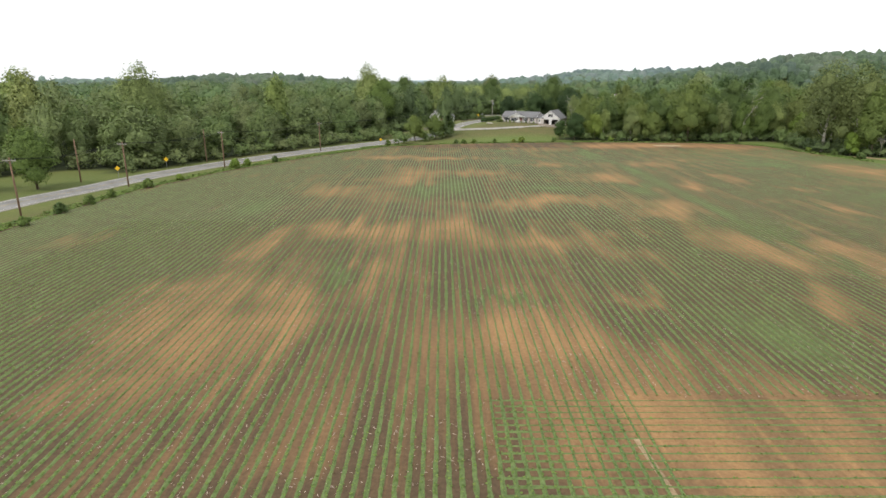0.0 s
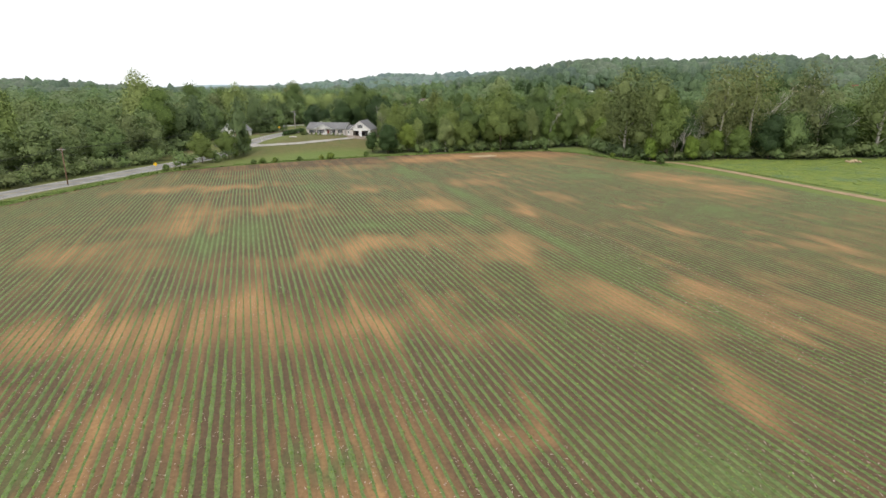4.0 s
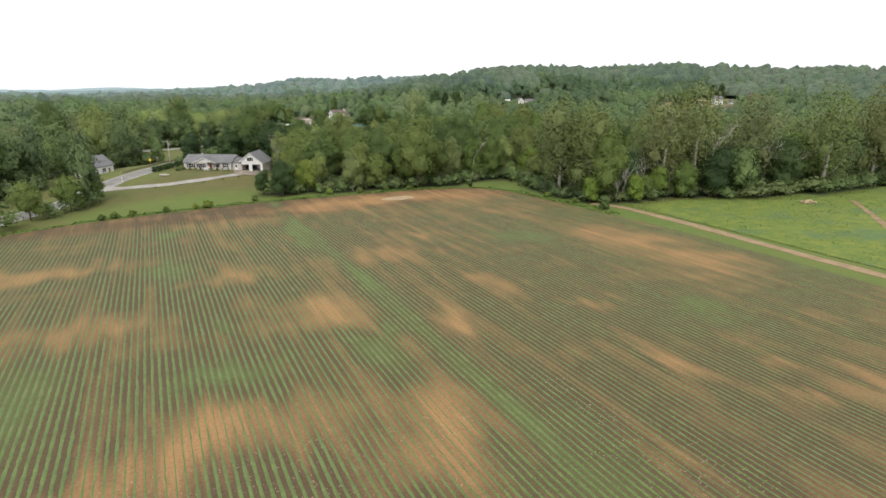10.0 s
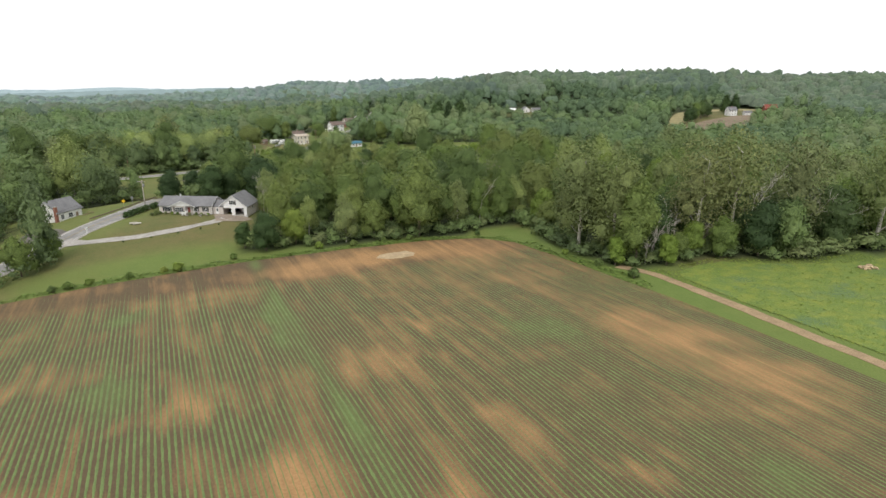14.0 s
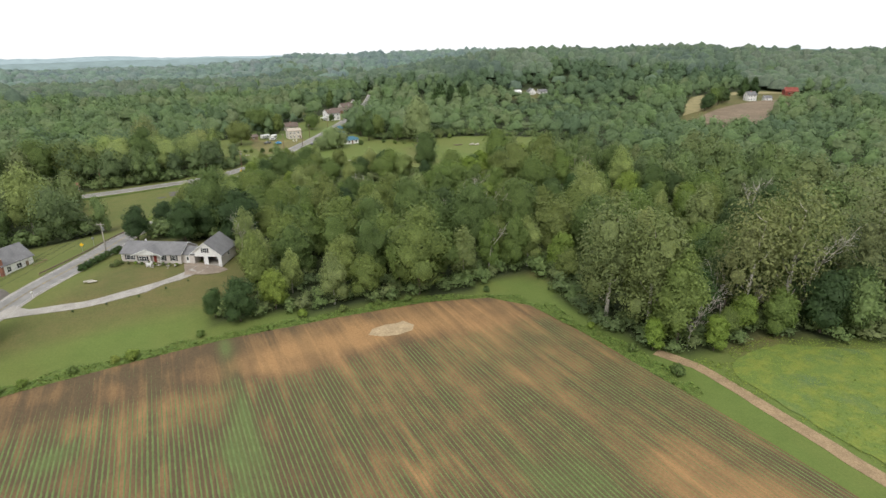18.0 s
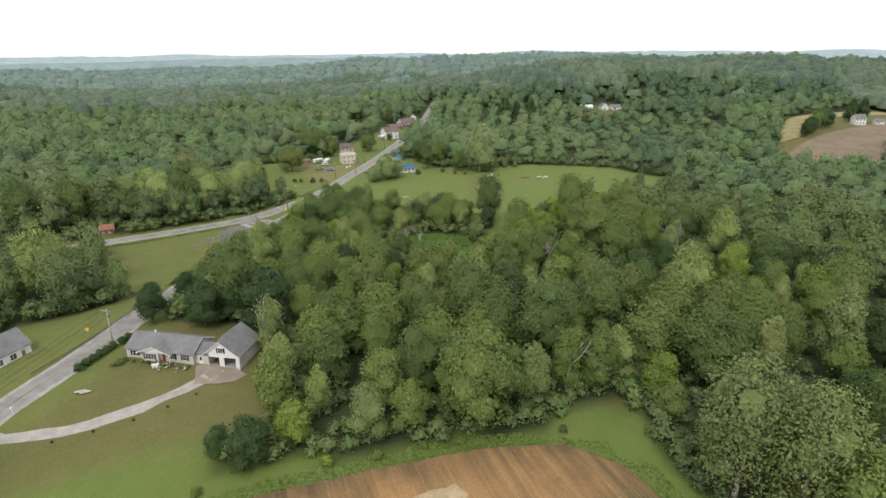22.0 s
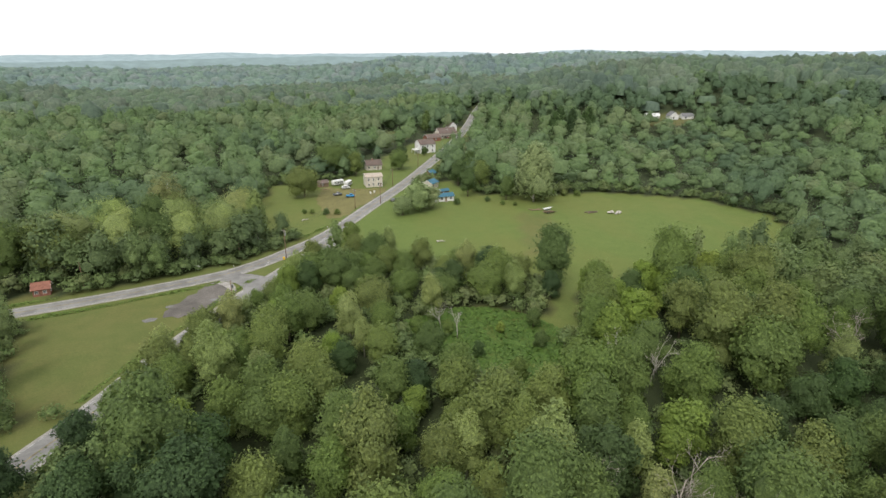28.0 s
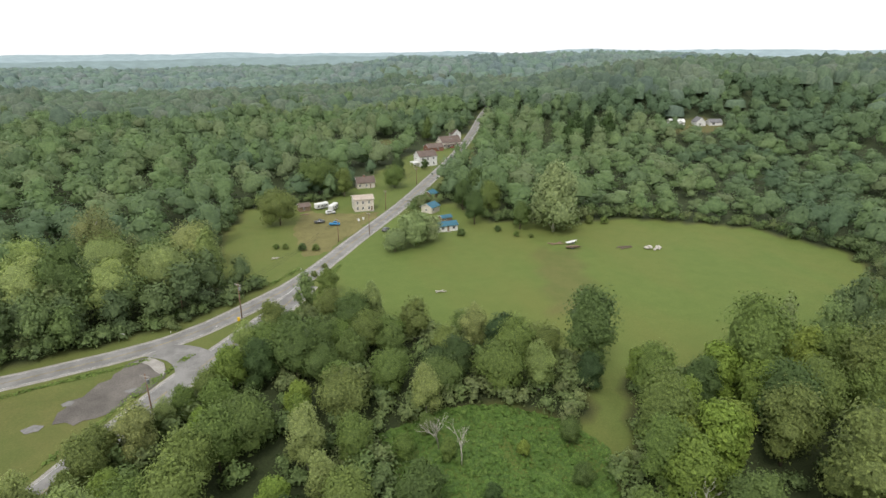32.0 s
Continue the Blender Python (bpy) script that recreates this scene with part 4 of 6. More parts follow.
tagged(sheet("broken_concrete", [(54, 396), (57, 398), (61, 394), (61.5, 388), (59.5, 390), (58, 394)], 0.085, GRAVEL, ragged=0.8), "broken pale concrete edge of the junction", "pavement", kind="structure")
PUDDLE = surface("wet_mud", (0.20, 0.19, 0.175), (0.26, 0.25, 0.235), 0.3, 0.12, relief=0, fine=2.0)
for px_, py_, w_, d_ in ((43.8, 381.6, 1.5, 1.1), (39.5, 374, 2.2, 1.5), (56.4, 383.6, 2.4, 0.8)):
    tagged(sheet("puddle", [(px_ - w_, py_), (px_ - 0.4 * w_, py_ - d_), (px_ + 0.7 * w_, py_ - 0.8 * d_), (px_ + w_, py_ + 0.3 * d_), (px_, py_ + d_)], 0.042, PUDDLE, 2.0, 0.5), "pale shallow puddle on the muddy lot", "puddle", kind="structure")
STRAW_GRASS = surface("straw_grass", (0.150, 0.140, 0.050), (0.235, 0.210, 0.082), 0.12, 0.95, relief=0.05, fine=1.5, stain=0.25)
tagged(sheet("village_yard", [(103, 522), (112, 514), (122, 512), (133, 510), (124, 492), (113, 476), (107, 464), (99, 462), (95, 486), (97, 505)], 0.02, STRAW_GRASS, 4.0, 3.0), "dry straw-coloured lawn before the village house", "yard", kind="structure")

# ---- the field ----
FIELD = [(-67, -140), (-67, 84), (-66, 98), (-63.3, 120), (-54.6, 145), (-41, 171), (-20, 211), (-6, 220), (12, 224.5), (30, 227), (49, 229), (74.5, 228.5), (96, 227), (111.5, 222.5), (118.5, 213.5), (120.6, 196), (121.2, 170), (121.5, 155), (121.6, 100), (121.6, 40), (121.6, -140)]
BARE_NEAR = [(9, 46, 9, 10, 1.0), (20, 31, 9, 6, 0.8), (-26, 52, 8, 11, 0.9), (-7, 68, 3.5, 7, 0.7), (-16, 50, 4, 7, 0.7), (-25, 77, 3, 6, 0.7), (-16, 56, 2.5, 4, 0.6), (21, 59, 2.5, 1.5, 0.7), (40.5, 58, 2, 2.5, 0.9), (49, 70, 6, 5, 0.6), (55, 71, 4, 5, 0.7), (54, 62, 4, 4, 0.9), (41, 77, 4, 7, 0.8), (44, 74, 4, 6, 0.5), (81, 73, 3, 3, 0.7), (-51, 80, 4, 5, 0.7)]
BARE_MID = [(4, 87, 4.5, 8, 0.85), (14, 81, 4, 4.5, 0.9), (22, 78, 3.5, 6, 0.7), (-12, 86, 10, 5, 0.9), (20, 106, 13, 4.5, 1.0), (-18, 117, 11, 9, 0.6), (-8, 137, 6, 15, 0.8), (38, 98, 6, 7, 0.5), (85, 85, 4, 4, 0.9), (79, 92, 3, 1.6, 0.8), (70, 97, 2.5, 3, 0.8), (41, 101, 3, 6, 0.85), (53.5, 126, 1.7, 5, 1.2), (76, 121, 4, 2.5, 0.6), (66, 131, 2.5, 8, 0.6), (38.5, 135, 5, 8, 0.95), (108, 128, 7, 5, 0.75), (108, 144, 8, 8, 0.75)]
BARE_END = [(8, 142, 7, 4, 0.7), (29, 157, 7, 4, 0.7), (56, 160, 7, 5, 0.75), (105, 153, 4, 7, 0.5), (68, 174, 4, 4, 0.6), (101, 180, 4, 10, 0.7), (-7, 176, 18, 5, 0.9), (34, 206, 11, 4, 0.55), (54, 216, 6, 4, 0.5), (76, 217, 26, 7, 0.85), (104, 210, 8, 12, 0.4)]
GREEN = [(6, 58, 4, 1), (-12.5, 68.5, 1, 5), (-34, 102, 2.5, 5), (-4, 118, 4, 6), (30, 49, 6, 6), (48, 86, 5, 10), (23, 120, 6, 2), (34, 70, 1.5, 1.5), (49, 67, 2.5, 4), (3, 126, 3, 9), (42, 120, 3, 5), (88, 158, 6, 7), (25, 135, 1, 3), (19, 169, 3, 7), (46.5, 186, 2.6, 18), (88, 109, 4, 4), (20, 200, 3, 3)]


def ragged(x, y):
    """Shifts that fray the patches along the rows."""
    return 3.0 * (mottle(x / 5, y / 7) - 0.5), 9 * (1 - 0.8 * ease((y - 180) / 25)) * (mottle(x / 1.7, y / 30) - 0.5) + 5 * (mottle(x / 6 + 30, y / 8) - 0.5)


def bare(x, y):
    """How bare the soil is, 0 to 1."""
    x, y = np.asarray(x, float), np.asarray(y, float)
    wx, wy = ragged(x, y)
    left = np.ones(np.broadcast(x, y).shape)
    for cx, cy, rx, ry, k in BARE_NEAR + BARE_MID + BARE_END:
        left = left * (1 - np.minimum(0.95 * k, 1) * np.exp(-((((x + wx - cx) / (1.24 * rx)) ** 2 + ((y + wy - cy) / (1.22 * ry)) ** 2) ** 1.2)))
    wave = 0.34 * (mottle(x / 1.4, y / 17) - 0.5) + 0.26 * (mottle(x / 9, y / 6) - 0.5) + 0.16 * (mottle(x / 4, y / 3) - 0.5)
    out = 0.235 + 0.06 * ease((x - 30) / 40) + 0.6 * (1 - left) + wave + 0.08 * ease((y - 150) / 50) - 0.2 * ease((-22 - x) / 14) * ease((130 - y) / 30)
    return np.clip(out - 0.5 * green(x, y), 0, 1)


def green(x, y):
    """Where weeds and strong crop hide the soil, 0 to 1."""
    wx, wy = ragged(x, y)
    left = np.ones(np.broadcast(x, y).shape)
    for cx, cy, rx, ry in GREEN:
        left = left * (1 - 0.8 * np.exp(-((x + wx - cx) / rx) ** 2 - ((y + wy - cy) / ry) ** 2))
    stripe = 0.75 * np.exp(-((x - 48.3) / 1.5) ** 2) * ease((y - 70) / 25)
    return np.maximum(1 - left, stripe * (0.6 + 0.6 * mottle(x / 1.5, y / 8)))


# soil laid as a fine net, one mesh line to a crop row
fx = np.arange(-67, 121.6, 0.7625)
top = np.array([max(y for y in np.arange(60, 230, 0.25) if inside(np.array(x), np.array(y), FIELD)) for x in fx])
fx, fy = np.broadcast_arrays(fx[:, None], np.concatenate([np.full((len(fx), 1), -140.0), 12 + (top[:, None] - 12) * np.linspace(0, 1, 141)], 1))
idx = np.arange(fx.size).reshape(fx.shape)
quad = np.stack([idx[:-1, :-1], idx[1:, :-1], idx[1:, 1:], idx[:-1, 1:]], -1).reshape(-1, 4)
field = new("field_soil", tri_mesh("field_soil", np.stack([fx, fy, land(fx, fy) + 0.03], -1).reshape(-1, 3), np.concatenate([quad[:, [0, 1, 2]], quad[:, [0, 2, 3]]]), None))
field.data.materials.clear()


def soil_surface():
    m, nt, b = shader("field_soil", 0.95)
    fine, clod = noise_tex(nt, 3.0, 6, 0.7), noise_tex(nt, 0.6, 5, 0.65, (1.0, 0.16, 1.0))
    row = noise_tex(nt, 1.3, 3, 0.6, (1.0, 0.02, 1.0))
    dark = ramp(nt, fine, [(0.3, (0.070, 0.047, 0.027)), (0.7, (0.130, 0.087, 0.048))])
    tan = ramp(nt, fine, [(0.3, (0.262, 0.144, 0.060)), (0.7, (0.385, 0.230, 0.103))])
    k = calc(nt, "ADD", attribute(nt, "bare"), calc(nt, "MULTIPLY", calc(nt, "ADD", calc(nt, "SUBTRACT", clod, 0.5), calc(nt, "MULTIPLY", calc(nt, "SUBTRACT", row, 0.5), 1.1)), 0.9))
    col = mixc(nt, ramp(nt, k, [(0.30, (0, 0, 0)), (0.95, (1, 1, 1))]), dark, tan)
    green = ramp(nt, fine, [(0.3, (0.084, 0.118, 0.037)), (0.7, (0.148, 0.192, 0.062))])
    col = mixc(nt, attribute(nt, "weedy"), col, green)
    nt.links.new(col, b.inputs["Base Color"])
    bump(nt, b, fine, 0.6, 0.06)
    return m


field.data.materials.append(soil_surface())
co = np.zeros(len(field.data.vertices) * 3)
field.data.vertices.foreach_get("co", co)
co = co.reshape(-1, 3)
at = field.data.attributes.new("bare", "FLOAT", "POINT")
at.data.foreach_set("value", bare(co[:, 0], co[:, 1]).astype(np.float32))
weedy = 0.07 * ease((co[:, 1] - 80) / 40) + 0.75 * green(co[:, 0], co[:, 1])
weedy = np.clip(weedy * (0.4 + 1.0 * mottle(co[:, 0] / 3, co[:, 1] / 9)), 0, 0.9) * (1 - bare(co[:, 0], co[:, 1]))
at = field.data.attributes.new("weedy", "FLOAT", "POINT")
at.data.foreach_set("value", weedy.astype(np.float32))
tagged(field, "ploughed orange-brown field soil with bare sandy patches", "field", kind="structure")
SAND = surface("pale_sand", (0.37, 0.27, 0.155), (0.50, 0.39, 0.245), 0.5, 0.95, relief=0.03, fine=2.0)
tagged(sheet("sand_patch", [(78, 216.5), (80, 214.6), (83.5, 213.8), (87, 214.8), (88.6, 216.8), (87, 218.8), (83, 219.6), (79.5, 218.6)], 0.05, SAND, 2.0, 1.4), "patch of pale sandy subsoil at the field's end", "sand", kind="structure")

tagged(ribbon("sand_streak", [(13.6, 20), (13.0, 24), (12.6, 28), (12.3, 32)], 0.42, 0.045, TRACK_SAND, thick=0.02, wobble=0.8), "narrow pale streak of washed sand in the field", "sand", kind="structure")

crop = tagged(new("crop"), "rows of young green crop plants in bare soil", "crop", kind="stuff")
rng = np.random.default_rng(5)


def crop_row(p, d, length, fade=0.0):
    """One drilled row as a ragged ridge of leaves; bare soil leaves gaps."""
    step = 0.55 if p[1] < 12 and abs(p[0] - 10) < 62 else 0.9
    n = max(2, int(length / step))
    t = np.arange(n) * step
    x, y = p[0] + d[0] * t, p[1] + d[1] * t
    g = 1.05 - bare(x, y) * 0.74 - fade - 0.2 * ease((x - 30) / 30) + rng.normal(0, 0.06, n)
    end = ease((y - 204) / 12)
    g = np.clip(g - 0.75 * end, 0.2 - 0.2 * end, 1.0)
    w, h = (0.19 + 0.03 * ease((-20 - x) / 15)) * g * rng.uniform(0.82, 1.18, n), 0.095 * g * rng.uniform(0.75, 1.25, n)
    off = rng.normal(0, 0.014, n)
    nx, ny = -d[1], d[0]
    z = land(x, y) + 0.02
    v = np.stack([np.stack([x + nx * (off - w), y + ny * (off - w), z], 1), np.stack([x + nx * off, y + ny * off, z + h], 1), np.stack([x + nx * (off + w), y + ny * (off + w), z], 1)], 1).reshape(-1, 3)
    i = (np.arange(n - 1) * 3)[:, None]
    leafy = rng.uniform(size=(n, 4)) < 0.85 * g[:, None] * ((y < 92) & (x > -52) & (x < 62))[:, None]
    for k in range(4):
        m = leafy[:, k]
        at_ = rng.uniform(-0.31, 0.31, m.sum())
        side = rng.normal(0, 0.45, m.sum())
        sprays.append(np.stack([x[m] + d[0] * at_ + nx * side * w[m], y[m] + d[1] * at_ + ny * side * w[m], z[m] + 0.02 + h[m] * np.clip(1.1 - 0.5 * np.abs(side), 0.3, 1.2)], 1))
    f = np.concatenate([i + [0, 1, 4], i + [0, 4, 3], i + [1, 2, 5], i + [1, 5, 4]])
    new("crop_row", tri_mesh("crop_row", v, f, CROP)).parent = crop


sprays = []
for x in np.arange(-66, 121, 0.7625):
    ys = np.arange(37.4 if 14 < x < 64 else 8, 230, 0.5)
    ok = ys[inside(np.full(len(ys), x), ys, FIELD)]
    if len(ok) > 4:
        crop_row((x, ok[0]), (0, 1), ok[-1] - ok[0] - rng.uniform(0.3, 2.0))
for y in np.arange(16, 37.2, 0.7625):
    crop_row((3.4 + rng.uniform(-0.3, 0.3), y), (1, 0.0), 62, 0.06)

pts = np.concatenate(sprays)
nrm = rng.normal(size=pts.shape)
nrm[:, 2] = np.abs(nrm[:, 2]) + 2.0
nrm /= np.linalg.norm(nrm, axis=1, keepdims=True)
v, f = kites(rng, pts, nrm, 0.15)
up = np.repeat(nrm, 4, axis=0) * 0.3 + [0, 0, 0.8]
up /= np.linalg.norm(up, axis=1, keepdims=True)
CROP_LEAF = leaf_surface("crop_leaf", (0.115, 0.175, 0.042), (0.215, 0.285, 0.08), "attribute", 9.0, 0.4)
tagged(new("crop_leaves", tri_mesh("crop_leaves", v, f, CROP_LEAF, np.repeat(rng.uniform(size=len(pts)), 4), up)), "leaves of the young crop standing along its rows", "crop", kind="stuff")

# straw and stones between the rows, in drifts
n = 16000
px, py = rng.uniform(-45, 60, n), rng.uniform(14, 105, n)
px = -66 + (np.floor((px + 66) / 0.7625) + 0.5) * 0.7625 + rng.normal(0, 0.17, n)
ok = (mottle(px / 7, py / 11) * 0.6 + mottle(px / 1.6, py / 3) * 0.4 > 0.5) & inside(px, py, FIELD) & ((px < 4) | (py > 37))
px, py = px[ok], py[ok]
nrm = np.tile([0.0, 0.0, 1.0], (len(px), 1)) + 0.2 * rng.normal(size=(len(px), 3))
v, f = kites(rng, np.stack([px, py, land(px, py) + 0.06], 1), nrm / np.linalg.norm(nrm, axis=1, keepdims=True), 0.15)
long = v.reshape(-1, 4, 3)
mid_ = long.mean(1, keepdims=True)
ends = (long[:, 2:3] - long[:, 0:1])
ends /= np.linalg.norm(ends, axis=2, keepdims=True)
rel = long - mid_
along = (rel * ends).sum(2, keepdims=True) * ends
v = (mid_ + along * 1.5 + (rel - along) * 0.35).reshape(-1, 3)
STRAW = surface("straw", (0.40, 0.31, 0.24), (0.60, 0.50, 0.40), 2.0, 0.9, relief=0)
tagged(new("straw_litter", tri_mesh("straw_litter", v, f, STRAW)), "pale straw and stones scattered between crop rows", "litter", kind="stuff")


# Pale pasture green, greyed further to put haze into the colour.
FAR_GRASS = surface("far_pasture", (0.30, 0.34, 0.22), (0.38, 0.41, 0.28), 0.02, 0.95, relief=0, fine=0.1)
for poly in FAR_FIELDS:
    tagged(sheet("far_pasture", poly, 0.6, FAR_GRASS, 30.0, 4.0), "pale far-off pasture among the hills, haze in its colour", "field", kind="structure")


def weeds(name, label, px, py, size, lean, material):
    """Standing tufts of grass and weeds."""
    nrm = rng.normal(size=(len(px), 3)) * [1, 1, lean]
    nrm[:, 2] = np.abs(nrm[:, 2]) + 1.6
    nrm /= np.linalg.norm(nrm, axis=1, keepdims=True)
    v, f = kites(rng, np.stack([px, py, land(px, py) + np.asarray(size) * 0.25], 1), nrm, size)
    up = np.tile([0.0, 0.0, 1.0], (len(v), 1)) * 0.8 + np.repeat(nrm, 4, axis=0) * 0.4
    up /= np.linalg.norm(up, axis=1, keepdims=True)
    return tagged(new(name, tri_mesh(name, v, f, material, np.repeat(rng.uniform(size=len(px)), 4), up)), label, "grass", kind="stuff")


WEED = leaf_surface("weeds", (0.12, 0.185, 0.042), (0.20, 0.26, 0.07), "attribute", play=0.3)
n = 420000
px, py = rng.uniform(-75, 136, n), rng.uniform(60, 236, n)
ok = ~inside(px, py, FIELD) & (off_line(px, py, FIELD[1:17]) < 3.4 * (0.5 + mottle(px / 4, py / 4)))
rx, ry = rng.uniform(-60, 110, 220000), rng.uniform(330, 450, 220000)
strip = np.abs(off_line(rx, ry, ROAD_A) - 6.4) < 1.3 * mottle(rx / 5, ry / 5) + 0.3
strip |= (np.abs(off_line(rx, ry, ROAD_B) - 6.0) < 1.6 * mottle(rx / 5, ry / 5)) & (ry > 335)
strip &= ~wooded(rx, ry, 1.0) & (off_line(rx, ry, ROAD_A) > 4.6) & (off_line(rx, ry, ROAD_B) > 4.6) & ~inside(rx, ry, CLEAR[10])
weeds("roadside_weeds", "tall green weeds along the road's verge", rx[strip], ry[strip], 0.5 * (0.4 + 1.2 * mottle(rx[strip] / 2.5, ry[strip] / 2.5)), 1.5, WEED)
weeds("verge_weeds", "long rough grass and weeds round the field", px[ok], py[ok], 0.5 * (0.4 + 1.2 * mottle(px[ok] / 2.5, py[ok] / 2.5)), 1.5, WEED)
px, py = rng.uniform(105, 150, 20000), rng.uniform(304, 359, 20000)
ok = inside(px, py, CLEAR[7])
WEED_RICH = leaf_surface("weeds_rich", (0.085, 0.155, 0.034), (0.14, 0.215, 0.05), "attribute", play=0.4)
weeds("clearing_weeds", "lush green nettles and weeds in the clearing", px[ok], py[ok], 1.1 * (0.35 + mottle(px[ok] / 3.5, py[ok] / 3.5)), 1.2, WEED_RICH)
px, py = rng.uniform(131, 225, 30000), rng.uniform(80, 176, 30000)
ok = inside(px, py, CLEAR[0]) & (mottle(px / 6, py / 6) > 0.25)


def sward_surface():
    m, nt, b = shader("meadow_sward", 0.9)
    fine, mid, big = noise_tex(nt, 2.2, 6, 0.7), noise_tex(nt, 0.3, 5, 0.65), noise_tex(nt, 0.06, 3)
    lush = ramp(nt, fine, [(0.3, (0.098, 0.150, 0.030)), (0.7, (0.160, 0.215, 0.046))])
    gold = ramp(nt, fine, [(0.3, (0.150, 0.185, 0.032)), (0.7, (0.235, 0.260, 0.050))])
    cool = ramp(nt, fine, [(0.3, (0.075, 0.130, 0.050)), (0.7, (0.120, 0.180, 0.075))])
    col = mixc(nt, ramp(nt, mid, [(0.45, (0, 0, 0)), (0.62, (1, 1, 1))]), lush, gold)
    col = mixc(nt, ramp(nt, big, [(0.52, (0, 0, 0)), (0.62, (0.8,) * 3)]), col, cool)
    nt.links.new(col, b.inputs["Base Color"])
    bump(nt, b, fine, 0.6, 0.12)
    return m


tagged(sheet("meadow_sward", [(131, -150), (131, 40), (131.5, 120), (133, 158), (137, 171), (153, 172), (168, 162), (200, 154), (340, 147), (340, -150)], 0.06, sward_surface(), 10.0, 1.0), "lush yellow-green meadow grass beside the farm track", "grass", kind="structure")
MEADOW = leaf_surface("meadow_grass", (0.15, 0.215, 0.038), (0.245, 0.29, 0.06), "attribute", play=0.2)
weeds("meadow_weeds", "lush meadow grass with yellowish weeds", px[ok], py[ok], 0.34, 1.5, MEADOW)


# ---- buildings ----
GLASS, _nt, _b = shader("window_glass", 0.08)
_b.inputs["Base Color"].default_value = (0.03, 0.035, 0.04, 1)
_b.inputs["Specular IOR Level"].default_value = 0.6
SHUTTER = surface("shutter_black", (0.018, 0.018, 0.02), (0.04, 0.04, 0.045), 1.0, 0.6, relief=0)
RED_DOOR = surface("red_door", (0.20, 0.035, 0.025), (0.30, 0.06, 0.04), 1.0, 0.5, relief=0)
BRICK = surface("red_brick", (0.24, 0.10, 0.07), (0.36, 0.17, 0.12), 1.2, 0.9, relief=0.01)
CREAM = surface("cream_siding", (0.60, 0.54, 0.46), (0.70, 0.64, 0.55), 0.5, 0.7, relief=0.004, stain=0.15)
BLUE_ROOF = surface("blue_metal_roof", (0.035, 0.13, 0.19), (0.06, 0.19, 0.26), 0.4, 0.45, relief=0.003)
BROWN_ROOF = surface("brown_shingle", (0.13, 0.095, 0.08), (0.22, 0.17, 0.145), 0.4, 0.9, relief=0.01, fine=5.0)
TAN_ROOF = surface("tan_roof", (0.46, 0.38, 0.31), (0.56, 0.48, 0.40), 0.4, 0.85, relief=0.01)
DARK_IN = surface("dark_interior", (0.10, 0.085, 0.07), (0.16, 0.14, 0.12), 0.6, 0.9, relief=0)
RED_PAINT = surface("barn_red", (0.22, 0.055, 0.042), (0.31, 0.09, 0.065), 0.6, 0.8, relief=0.005)
METAL = surface("galvanised_steel", (0.30, 0.31, 0.31), (0.45, 0.46, 0.46), 1.0, 0.5, 0.7, relief=0)
RUST = surface("rusty_guardrail", (0.10, 0.07, 0.05), (0.20, 0.15, 0.11), 0.8, 0.8, 0.2, relief=0)
POLE_WOOD = surface("pole_wood", (0.19, 0.115, 0.075), (0.30, 0.19, 0.13), 0.6, 0.95, relief=0.01)
POLE_PALE = surface("pole_wood_pale", (0.42, 0.38, 0.33), (0.55, 0.50, 0.44), 0.6, 0.95, relief=0.01)
YELLOW = surface("sign_yellow", (0.75, 0.45, 0.02), (0.85, 0.55, 0.04), 1.0, 0.5, relief=0, stain=0.1)
BLACK = surface("black_rubber", (0.015, 0.015, 0.015), (0.03, 0.03, 0.03), 1.0, 0.7, relief=0)
STONE = surface("grey_stone", (0.28, 0.26, 0.23), (0.46, 0.43, 0.38), 0.8, 0.9, relief=0.02)


def block(name, dims, material, parent=None, label="", at=None, bevel=0.0):
    """A box part, its corners given, its edges eased."""
    bm = bmesh.new()
    box(bm, *dims)
    if bevel:
        bmesh.ops.bevel(bm, geom=bm.edges[:], offset=bevel, segments=1, affect="EDGES")
    if at is not None:
        bm.transform(at)
    return part(name, bm, material, parent, label)


def window(root, at, w, h, trim, shutters=False, bars=1):
    """A window on a wall; at: its lower left corner, looking along -y."""
    win = block("window", (0, -0.05, 0, w, 0.03, h), GLASS, root, "", at)
    for dims in ((-0.09, -0.09, -0.09, 0, 0.02, h + 0.09), (w, -0.09, -0.09, w + 0.09, 0.02, h + 0.09), (0, -0.09, h, w, 0.02, h + 0.09)):
        block("window_frame", dims, trim, win, "", at)
    block("window_sill", (-0.12, -0.14, -0.1, w + 0.12, 0.02, 0), trim, win, "", at)
    for i in range(1, bars + 1):
        block("mullion", (w * i / (bars + 1) - 0.03, -0.07, 0, w * i / (bars + 1) + 0.03, 0, h), trim, win, "", at)
    block("mullion", (0, -0.066, h / 2 - 0.025, w, 0, h / 2 + 0.025), trim, win, "", at)
    if shutters:
        for x in (-0.52, w + 0.12):
            block("shutter", (x, -0.08, -0.05, x + 0.4, 0.02, h + 0.05), SHUTTER, win, "black louvred shutter", at)
    return win


